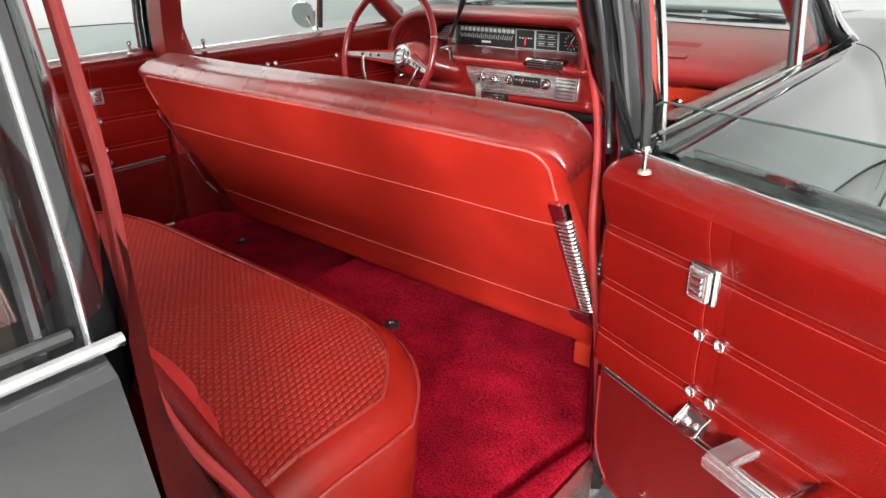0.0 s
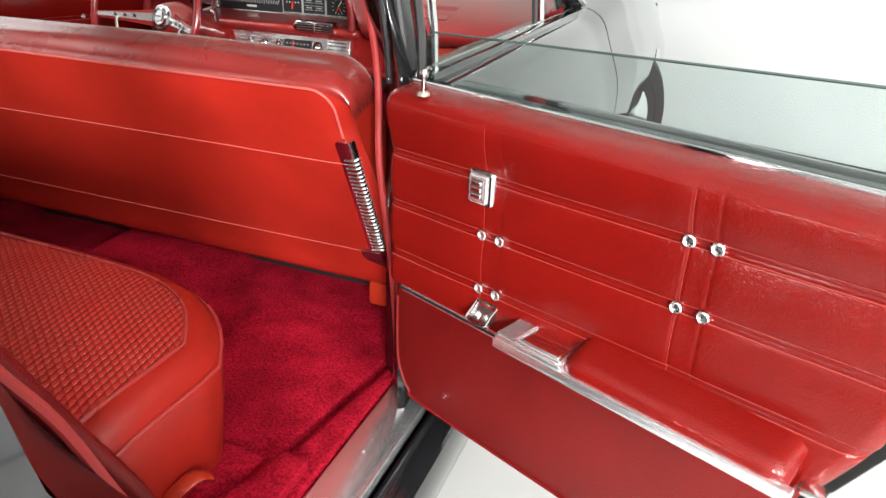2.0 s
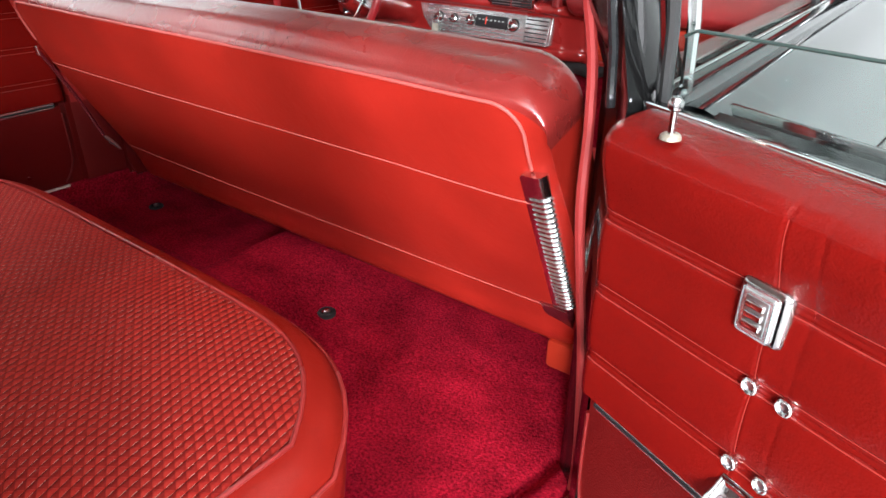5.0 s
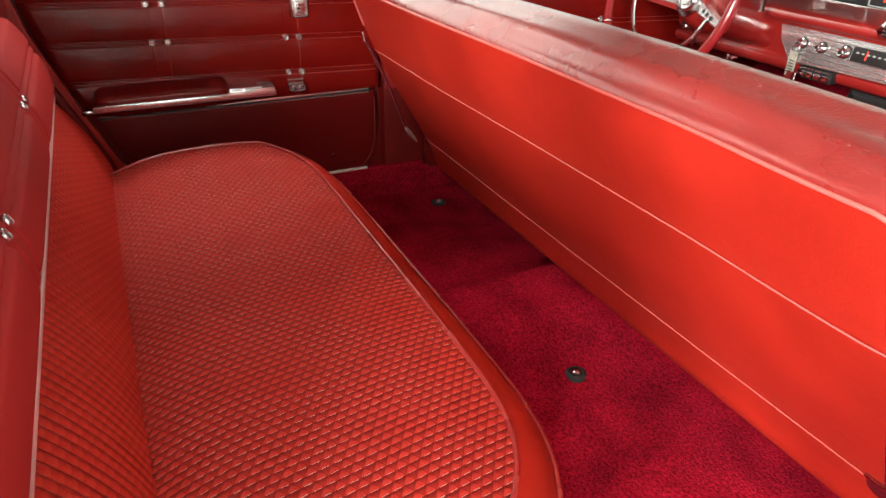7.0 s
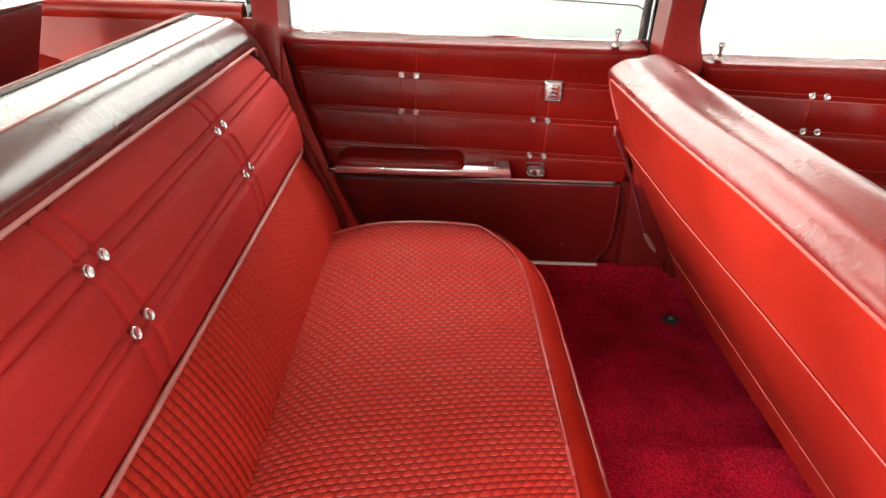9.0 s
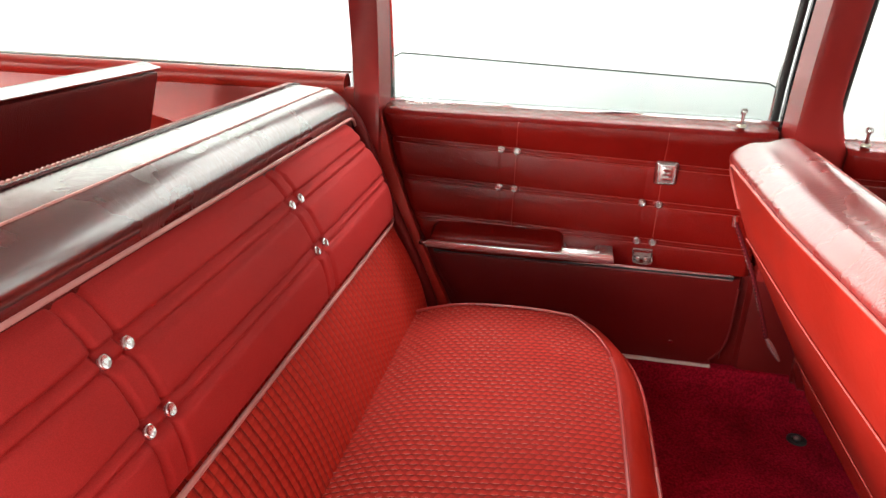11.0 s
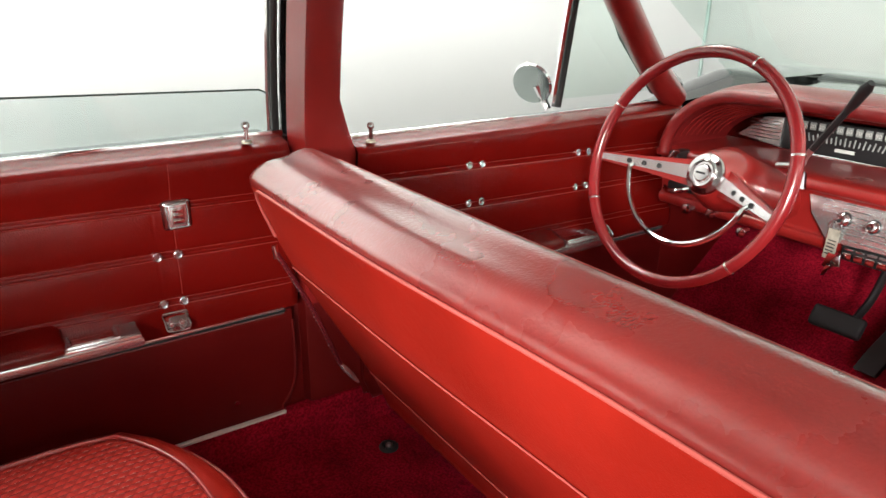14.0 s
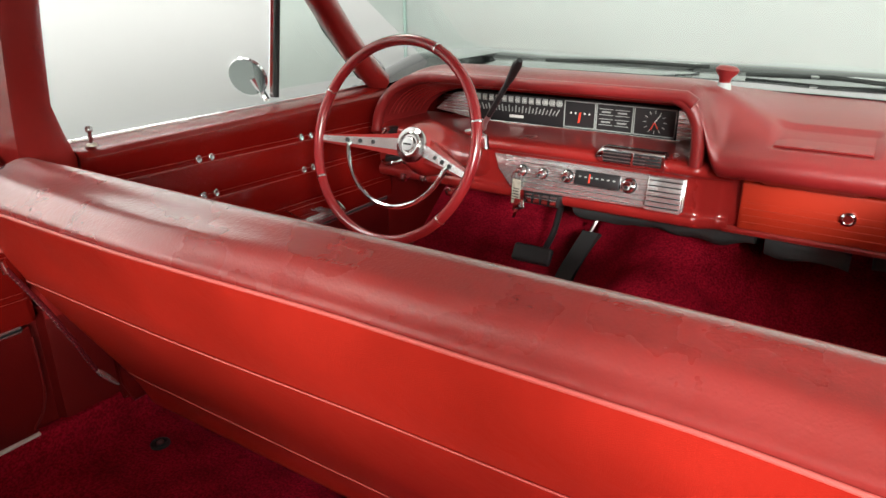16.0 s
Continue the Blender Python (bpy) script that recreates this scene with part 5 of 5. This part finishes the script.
for k in range(12):
    a = k * math.tau / 12
    part("clock_mark", box((-0.004 + 0.024 * math.sin(a), cy, 0.867 + 0.024 * math.cos(a)), (0.002, 0.003, 0.007), rot=(0, math.degrees(a), 0)), DIM, CL)
for a, ln in ((35, 0.022), (150, 0.017), (205, 0.020)):
    part("clock_hand", box((-0.004 + ln / 2 * math.sin(radians(a)), cy - 0.002, 0.867 + ln / 2 * math.cos(radians(a))), (0.0022, 0.002, ln), rot=(0, a, 0)), NEEDLE if a != 35 else DIAL, CL)
part("cluster_bezel", prism([(-0.612, 0.846), (-0.505, 0.833), (-0.505, 0.900), (-0.55, 0.896)], 2.276, 2.288, 1, 0.002), BRIGHT, DASH, "ribbed bright cluster end")
part("cluster_bezel", prism([(0.052, 0.833), (0.096, 0.838), (0.096, 0.885), (0.082, 0.902), (0.052, 0.902)], 2.270, 2.288, 1, 0.002), BRIGHT, DASH, "ribbed bright cluster end")
for k in range(6):
    part("bezel_groove", box((0.074, 2.2690, 0.843 + k * 0.010), (0.042, 0.002, 0.0016)), STEEL, DASH)
    part("bezel_groove", box((-0.545, 2.2755, 0.848 + k * 0.008), (0.075, 0.002, 0.0014)), STEEL, DASH)
part("cluster_sill", box((-0.23, 2.278, 0.831), (0.58, 0.010, 0.004), 0.001), CHROME, DASH)

FASC = [(2.30, 0.832), (2.22, 0.826), (2.16, 0.822), (2.130, 0.816), (2.120, 0.805), (2.124, 0.793), (2.140, 0.787), (2.148, 0.76), (2.158, 0.705), (2.150, 0.694), (2.150, 0.680), (2.162, 0.668), (2.19, 0.664), (2.25, 0.668)]


def fasc_ring(x):
    w = smooth(0.135, 0.185, x)
    return bez([Vector((x, y + 0.055 * w * (1 if z < 0.83 else 0) - (0.0 if y < 2.2 else 0), z - (0.012 * w if z < 0.80 else 0))) for y, z in FASC], 4)


part("lower_fascia", loft([fasc_ring(x) for x in span(-0.72, 0.12, 30) + span(0.13, 0.20, 10)], closed=False), RED_PAINT, DASH, "painted red dash fascia", sharp=50)
GLV = part("glove_box_door", box((0.475, 2.204, 0.726), (0.51, 0.016, 0.110), 0.006, 3, rot=(6, 0, 0)), ORANGE_RED, DASH, "orange red ribbed glove box door")
for k in range(6):
    part("rib", box((0.475, 2.1945 + 0.0017 * (k - 2.5), 0.692 + k * 0.0145), (0.49, 0.004, 0.0030), 0.001), ORANGE_RED, GLV)
part("lock", lathe([(0.015, 0), (0.0145, 0.008), (0.010, 0.011), (0.009, 0.008), (0.001, 0.008)], (0.425, 2.196, 0.732), (0, -1, 0), 20), CHROME, GLV, "round chrome lock")
part("dash_surround", box((0.46, 2.222, 0.728), (0.54, 0.016, 0.135), 0.004), RED_PAINT, DASH)
part("dash_bottom_edge", sweep([(0.19, 2.215, 0.665), (0.72, 2.215, 0.665)], 0.010, 8), RED_PAINT, DASH)
# bright radio panel, leaning back at its head
def leaned(bm):
    for v in bm.verts:
        v.co.y += (v.co.z - 0.72) * 0.22 - 0.006
    return bm


RAD = part("radio_panel", leaned(prism([(-0.352, 0.784), (0.118, 0.781), (0.118, 0.708), (-0.29, 0.700), (-0.335, 0.745)], 2.136, 2.152, 1, 0.002)), BRIGHT, DASH, "bright ribbed radio and heater panel")
for k in range(7):
    z = 0.711 + k * 0.0112
    part("groove", leaned(box((-0.10 if k > 3 else -0.08, 2.1352, z), (0.43 if k > 3 else 0.38, 0.002, 0.0016))), STEEL, RAD)
part("side_grille", leaned(box((0.077, 2.131, 0.744), (0.078, 0.014, 0.074), 0.003)), BRIGHT, RAD, "bright ribbed grille block")
for k in range(6):
    part("grille_slot", leaned(box((0.077, 2.1236, 0.716 + k * 0.0112), (0.070, 0.002, 0.0022))), BLACK, RAD)
part("radio_dial", leaned(box((-0.078, 2.133, 0.752), (0.108, 0.010, 0.032), 0.002)), BLACK, RAD, "black radio dial with pale figures")
for k in range(7):
    part("dial_figure", leaned(box((-0.118 + k * 0.0135, 2.1275, 0.756), (0.006, 0.001, 0.003))), DIM, RAD)
part("dial_pointer", leaned(box((-0.095, 2.1275, 0.754), (0.003, 0.0012, 0.020))), NEEDLE, RAD)
for kx, kz, kr in ((-0.269, 0.748, 0.013), (-0.214, 0.748, 0.012), (-0.152, 0.750, 0.014), (-0.004, 0.750, 0.016)):
    part("knob", leaned(lathe([(kr, 0), (kr * 0.95, 0.006), (kr * 0.7, 0.008), (kr * 0.68, 0.020), (kr * 0.5, 0.023), (0.001, 0.022)], (kx, 2.136, kz), (0, -1, 0.05), 18)), CHROME, RAD, "chrome control knob")
    part("knob_seat", leaned(lathe([(kr * 1.12, 0), (kr * 1.1, 0.0025), (kr * 0.9, 0.003)], (kx, 2.136, kz), (0, -1, 0.05), 18)), BLACK, RAD)
    part("knob_cap", leaned(lathe([(kr * 0.28, 0.0228), (kr * 0.25, 0.0242), (0.001, 0.0242)], (kx, 2.136, kz), (0, -1, 0.05), 14)), BLACK, RAD)
SW = part("push_button_box", box((-0.214, 2.150, 0.683), (0.096, 0.034, 0.030), 0.004), BLACK, DASH, "black box of chrome push buttons")
for k in range(4):
    part("push_button", box((-0.246 + k * 0.0215, 2.131, 0.680), (0.017, 0.012, 0.014), 0.002), CHROME, SW)
    part("button_hood", box((-0.246 + k * 0.0215, 2.133, 0.693), (0.017, 0.010, 0.004), 0.001), STEEL, SW)
# vent
VENT = part("air_vent", prism([(-0.078, 0.818), (-0.068, 0.802), (0.076, 0.798), (0.076, 0.836), (-0.062, 0.838)], 2.104, 2.135, 1, 0.004), CHROME, DASH, "chrome framed air vent")
part("vent_mouth", box((0.005, 2.1045, 0.818), (0.128, 0.006, 0.026), 0.002), BLACK, VENT)
for k in range(3):
    part("slat", box((0.005, 2.102, 0.811 + k * 0.0075), (0.126, 0.006, 0.0018)), STEEL, VENT)
part("vent_post", box((0.008, 2.100, 0.818), (0.005, 0.006, 0.026)), CHROME, VENT)
# lower edge, ducts
DUCT = thing("heater_duct", (0.2, 2.33, 0.50), "dark grey moulded heater box under the dashboard", "heater duct")
def crumpled(x0, x1, sect, drop, seed):
    """A soft dark insulation bundle: a section drawn along x and creased."""
    rings = []
    for x in span(x0, x1, 34):
        ring = bez([Vector((x, y, z - drop * (x - x0))) for y, z in sect], 4, close=True)
        rings.append([p + Vector((0, 0.014 * noise.noise((p.x * 11, p.y * 9, seed)), 0.016 * noise.noise((p.x * 13, p.y * 15, seed + 9)))) for p in ring])
    return loft(rings)


part("duct_box", crumpled(-0.16, 0.27, ((2.25, 0.660), (2.235, 0.632), (2.26, 0.606), (2.34, 0.592), (2.46, 0.60), (2.46, 0.66)), 0.0, 3), GREY_DUCT, DUCT, "crumpled dark insulation")
part("duct_tail", crumpled(0.29, 0.46, ((2.27, 0.645), (2.26, 0.610), (2.29, 0.588), (2.40, 0.58), (2.44, 0.63)), 0.05, 7), GREY_DUCT, DUCT)
part("heater_hose", crumpled(0.50, 0.70, ((2.29, 0.64), (2.28, 0.612), (2.30, 0.592), (2.40, 0.59), (2.44, 0.63)), 0.03, 11), GREY_DUCT, DUCT)
part("firewall", box((0, 2.66, 0.62), (1.56, 0.03, 0.60), 0.005), GREY_DUCT, SHELL)
for sx in (-1, 1):
    part("kick_panel", box((sx * 0.765, 2.40, 0.55), (0.02, 0.50, 0.55), 0.005), DOOR_LOW, SHELL, "red kick panel")

# pedals
PED = thing("brake_pedal", (-0.32, 2.33, 0.30), "black rubber brake pedal on a bent arm", "pedal", shift=(0.027, 0, -0.006))
part("pad", box((-0.321, 2.30, 0.462), (0.115, 0.022, 0.050), 0.008, 3, rot=(-32, 0, 0)), RUBBER, PED)
part("arm", sweep(bez([(-0.295, 2.315, 0.468), (-0.285, 2.36, 0.52), (-0.27, 2.38, 0.62), (-0.27, 2.42, 0.68)], 5), 0.009, 8), BLACK, PED)
GAS = thing("accelerator_pedal", (-0.24, 2.40, 0.34), "long black rubber accelerator pedal", "pedal", shift=(0.035, 0, -0.006))
part("pad", loft([[p + Vector(o) for o in ((-0.024, -0.006, 0.008), (0.024, -0.006, 0.008), (0.026, 0.012, -0.004), (-0.026, 0.012, -0.004))] for p in bez([(-0.258, 2.325, 0.352), (-0.240, 2.355, 0.415), (-0.206, 2.400, 0.502), (-0.200, 2.408, 0.515)], 4)]), RUBBER, GAS)
part("rod", sweep(bez([(-0.206, 2.410, 0.515), (-0.195, 2.42, 0.545), (-0.175, 2.44, 0.585)], 4), 0.005, 8), STEEL, GAS)
DIM_SW = thing("dimmer_switch", (-0.56, 2.30, 0.30), "small black floor dimmer switch", "switch")
part("switch_button", lathe([(0.02, 0), (0.02, 0.02), (0.012, 0.03), (0.001, 0.03)], (-0.56, 2.30, carpet_z(-0.56, 2.30))), RUBBER, DIM_SW)


def plug(x, y):
    t = thing("carpet_grommet", (x, y, carpet_z(x, y)), "worn dark seat belt grommet in the carpet", "grommet", "carpet grommets")
    part("ring", lathe([(0.020, -0.004), (0.020, 0.004), (0.015, 0.007), (0.011, 0.006), (0.010, 0.002), (0.001, 0.002)], (x, y, carpet_z(x, y)), n=18), RUBBER, t)
    part("bolt", lathe([(0.008, 0), (0.008, 0.006), (0.004, 0.009), (0.001, 0.009)], (x + 0.002, y, carpet_z(x, y) + 0.002), n=8), STEEL, t)


plug(0.126, 1.249)
plug(-0.686, 1.35)

# ---------------------------------------------------------------- steering wheel
HUB = Vector((-0.409, 1.898, 0.828))
AX = Vector((-0.0499, -0.9524, 0.3007))       # from the dash towards the driver
UPW = Vector((0.0157, 0.3003, 0.9537))
RTW = Vector((0.9986, -0.0523, 0))
STW = thing("steering_wheel", HUB - AX * 0.3, "red two spoke steering wheel with a chrome horn ring", "steering wheel")


def wp(r, deg, h=0.0):
    """A point of the wheel's plane; 0 degrees is to the right, 90 is up."""
    return HUB + RTW * (r * math.cos(radians(deg))) + UPW * (r * math.sin(radians(deg))) + AX * h


R = 0.212
RISE = 0.080        # the rim stands this far towards the driver from the hub
part("rim", sweep([wp(R, a, RISE) for a in range(0, 360, 6)], 0.0115, 12, close=True), mat("red_bakelite", (0.22, 0.012, 0.014), 0.22, coat=0.4, stain=0.08), STW, "glossy red rim")
for a in (17, 68, 155, 210, 318):
    part("rim_band", sweep([wp(R, a - 0.5, RISE), wp(R, a + 0.5, RISE)], 0.0124, 12), ALU, STW)
for a in (185, -13):
    d0, d1 = wp(0.03, a, 0.0), wp(R - 0.006, a, RISE - 0.004)
    perp = (wp(1, a + 90) - HUB).normalized()
    part("spoke", loft([[p + perp * w + AX * h, p + perp * w - AX * 0.012, p - perp * w - AX * 0.012, p - perp * w + AX * h] for p, w, h in ((d0, 0.0135, 0.008), (d0.lerp(d1, 0.45), 0.0092, 0.007), (d1, 0.0055, 0.004))]), DIECAST, STW, "bright metal spoke with small holes")
    for k in (0.34, 0.50, 0.66):
        part("spoke_hole", lathe([(0.0052, 0), (0.0048, 0.0015), (0.001, 0.001)], d0.lerp(d1, k) + AX * 0.0075, AX, 12), BLACK, STW)
    part("spoke_back", loft([[p + perp * w - AX * 0.006, p + perp * w - AX * 0.022, p - perp * w - AX * 0.022, p - perp * w - AX * 0.006] for p, w in ((d0, 0.027), (d0.lerp(d1, 0.5), 0.016), (d1, 0.009))]), RED_PAINT, STW)
ring = [wp(0.140, a, 0.060) for a in range(190, 343, 4)]
part("horn_ring", sweep([wp(0.138, 186, 0.045)] + ring + [wp(0.138, 346, 0.045)], 0.0054, 8), CHROME, STW, "thin chrome horn ring")
part("hub_cap", lathe([(0.040, -0.03), (0.040, 0.008), (0.0385, 0.012), (0.029, 0.014), (0.027, 0.019), (0.0245, 0.0205), (0.0225, 0.016), (0.018, 0.016), (0.016, 0.020), (0.010, 0.0215), (0.001, 0.0215)], HUB, AX, 36), WORN_DARK_CHROME, STW, "chrome ringed hub cap")
part("hub_emblem", lathe([(0.014, 0.0205), (0.014, 0.0225), (0.001, 0.023)], HUB, AX, 24), STEEL, STW)
part("emblem_bar", box(HUB + AX * 0.0235, (0.020, 0.002, 0.004), rot=(-18, 0, 0)), BLACK, STW)
part("hub_shroud", lathe([(0.041, 0.006), (0.050, -0.012), (0.064, -0.05), (0.056, -0.12), (0.052, -0.20)], HUB, AX, 28), RED_PAINT, STW, "red painted column shroud")
part("column", lathe([(0.045, -0.18), (0.045, -0.42)], HUB, AX, 20), RED_PAINT, STW)
part("turn_lever", sweep([HUB - AX * 0.10 + RTW * -0.05, HUB - AX * 0.10 + RTW * -0.14 + UPW * 0.02], [0.005, 0.003], 8), CHROME, STW)
LEVER = thing("gear_lever", (-0.285, 2.02, 0.86), "thin column gear lever with a black knob", "gear lever")
part("rod", sweep(bez([(-0.345, 2.02, 0.845), (-0.285, 1.99, 0.862), (-0.27, 1.978, 0.885), (-0.20, 1.945, 0.98)], 5), 0.0055, 8), STEEL, LEVER)
part("knob", sweep([(-0.206, 1.948, 0.972), (-0.196, 1.943, 0.985), (-0.178, 1.934, 1.012), (-0.170, 1.93, 1.022)], [0.006, 0.0085, 0.0105, 0.006], 12), BLACK, LEVER)
part("rod_sleeve", sweep([(-0.262, 1.974, 0.896), (-0.20, 1.945, 0.98)], 0.0062, 8), BLACK, LEVER)
part("pivot", sweep([(-0.30, 2.0, 0.85), (-0.275, 1.985, 0.845), (-0.27, 1.98, 0.82)], 0.007, 8), CHROME, LEVER)
KEY = thing("key_tag", (-0.30, 2.15, 0.60), "pale paper tag and keys hanging from the ignition", "key tag", shift=(0.01, 0, -0.006))
part("tag", box((-0.274, 2.124, 0.694), (0.023, 0.003, 0.064), 0.001, rot=(4, 4, 0)), mat("yellowed_paper", (0.40, 0.38, 0.31), 0.45, stain=0.4, stain_scale=60), KEY)
for k in range(6):
    part("tag_line", box((-0.274 + 0.0009 * (k - 2.5), 2.1222, 0.674 + k * 0.007), (0.016, 0.001, 0.0022), rot=(4, 4, 0)), GREY_DUCT, KEY)
part("key", box((-0.268, 2.119, 0.662), (0.018, 0.003, 0.034), 0.001, rot=(10, 14, 20)), CHROME, KEY)
part("key", box((-0.256, 2.117, 0.666), (0.020, 0.003, 0.026), 0.001, rot=(-14, -20, -15)), CHROME, KEY)
part("key_blade", box((-0.272, 2.118, 0.640), (0.008, 0.002, 0.026), 0.0008, rot=(10, 14, 20)), CHROME, KEY)
part("key_ring", sweep([(-0.274 + 0.012 * math.cos(a), 2.125, 0.730 + 0.012 * math.sin(a)) for a in span(0, math.tau, 16)[:-1]], 0.0015, 6, close=True), STEEL, KEY)
for bx0, bz in ((-0.61, 0.684), (-0.465, 0.668), (-0.545, 0.690)):
    part("pull_knob", lathe([(0.005, 0), (0.005, 0.02), (0.011, 0.022), (0.011, 0.030), (0.002, 0.033)], (bx0, 2.14, bz), (0, -1, 0), 14), CHROME, DASH)
part("brake_release", sweep(bez([(-0.690, 2.13, 0.716), (-0.665, 2.112, 0.716), (-0.640, 2.112, 0.722), (-0.625, 2.13, 0.726)], 4), 0.006, 8), CHROME, DASH, "chrome brake release handle")
part("release_plate", box((-0.655, 2.15, 0.722), (0.075, 0.02, 0.020), 0.005), BLACK, DASH)
part("turn_lever_boss", box((-0.648, 2.085, 0.802), (0.012, 0.020, 0.045), 0.004, rot=(0, 30, 0)), CHROME, DASH, "chrome lever beside the column")
part("lever_bracket", box((-0.648, 2.115, 0.798), (0.030, 0.05, 0.040), 0.006), BLACK, DASH)
KICKV = thing("kick_vent", (-0.75, 2.05, 0.60), "small black ribbed vent in the kick panel", "vent")
part("vent_plate", box((-0.753, 2.055, 0.622), (0.010, 0.085, 0.034), 0.003, rot=(0, 0, 0)), RUBBER, KICKV)
for k in range(5):
    part("rib", box((-0.746, 2.024 + k * 0.0155, 0.622), (0.005, 0.006, 0.026), 0.001), STEEL if k == 0 else RUBBER, KICKV)
MOUNT = thing("suction_mount", (0.128, 2.28, 0.925), "grey and red suction mount standing on the dash pad", "suction mount", shift=(0.024, 0, -0.006))
part("cone", lathe([(0.022, -0.012), (0.020, 0.0), (0.014, 0.035), (0.012, 0.040), (0.001, 0.041)], (0.128, 2.28, 0.928), n=20), mat("pale_grey_plastic", (0.36, 0.40, 0.39), 0.3, stain=0.15), MOUNT)
part("head", lathe([(0.012, 0), (0.013, 0.012), (0.022, 0.022), (0.025, 0.030), (0.018, 0.036), (0.001, 0.037)], (0.128, 2.28, 0.966), (0.1, 0, 1), n=20), PAD, MOUNT, "dull red head")


def wiper(pts, blade):
    w = thing("windscreen_wiper", pts[0], "black windscreen wiper resting on the glass", "wiper", "windscreen wipers")
    part("arm", sweep(pts, 0.0045, 6), STEEL, w)
    part("blade", sweep(blade, 0.0042, 6, flat=1.5), RUBBER, w)


wiper([(-0.02, 2.80, 0.94), (-0.15, 2.745, 0.945), (-0.22, 2.72, 0.945)], [(-0.46, 2.69, 0.940), (-0.22, 2.71, 0.947), (0.02, 2.74, 0.943)])
wiper([(0.60, 2.74, 0.93), (0.40, 2.73, 0.935), (0.28, 2.72, 0.935)], [(0.12, 2.73, 0.930), (0.33, 2.72, 0.936), (0.58, 2.66, 0.925)])
MIR = thing("wing_mirror", (-0.93, 1.93, 0.90), "round chrome wing mirror on the door", "wing mirror")
part("mirror_head", lathe([(0.050, 0.0), (0.054, 0.004), (0.052, 0.010), (0.040, 0.028), (0.015, 0.040), (0.001, 0.041)], (-0.955, 1.926, 0.936), (-0.42, 1, 0.36), 28), CHROME, MIR)
# glass tinted grey green to paint the dimmer wall it reflects
part("mirror_glass", lathe([(0.049, 0.0005), (0.049, -0.001), (0.001, -0.001)], (-0.955, 1.926, 0.936), (-0.42, 1, 0.36), 28), mat("mirror_glass", (0.36, 0.41, 0.40), 0.02, metal=1.0, stain=0.01, rough_var=0.01), MIR)
part("stalk", sweep([(-0.945, 1.935, 0.935), (-0.94, 1.955, 0.90), (-0.925, 1.96, 0.875)], 0.010, 8), CHROME, MIR)
# vent windows and their posts
for sx in (-1, 1):
    part("vent_window_post", sweep([(sx * 0.812, 1.884, 0.903), (sx * 0.79, 1.894, 1.13), (sx * 0.74, 1.89, 1.33)], 0.008, 8), RUBBER, SHELL)
    part("vent_window_trim", sweep([(sx * 0.826, 1.884, 0.903), (sx * 0.804, 1.894, 1.13), (sx * 0.75, 1.89, 1.33)], 0.009, 8), CHROME, SHELL)
    part("vent_glass", sheet(lambda u, v, sx=sx: Vector((sx * (0.815 - 0.06 * v), 1.87 + 0.02 * v + (2.28 - 1.87) * u * (1 - 0.93 * v), 0.92 + 0.42 * v)), span(0, 1, 4), span(0, 1, 4)), GLASS_TINT, SHELL)
    part("window_seal", sweep([(sx * 0.795, 2.20, 0.925), (sx * 0.765, 2.035, 1.06), (sx * 0.72, 1.885, 1.22), (sx * 0.69, 1.80, 1.33)], 0.016, 8), RUBBER, SHELL)
# small screws in the pillar trims
for px, py, pz in ((-0.7445, 1.262, 0.965), (-0.7525, 0.388, 0.985)):
    part("screw", lathe([(0.0055, 0), (0.005, 0.002), (0.0015, 0.003)], (px, py, pz), (1, 0, 0.1), 12), CHROME, SHELL)
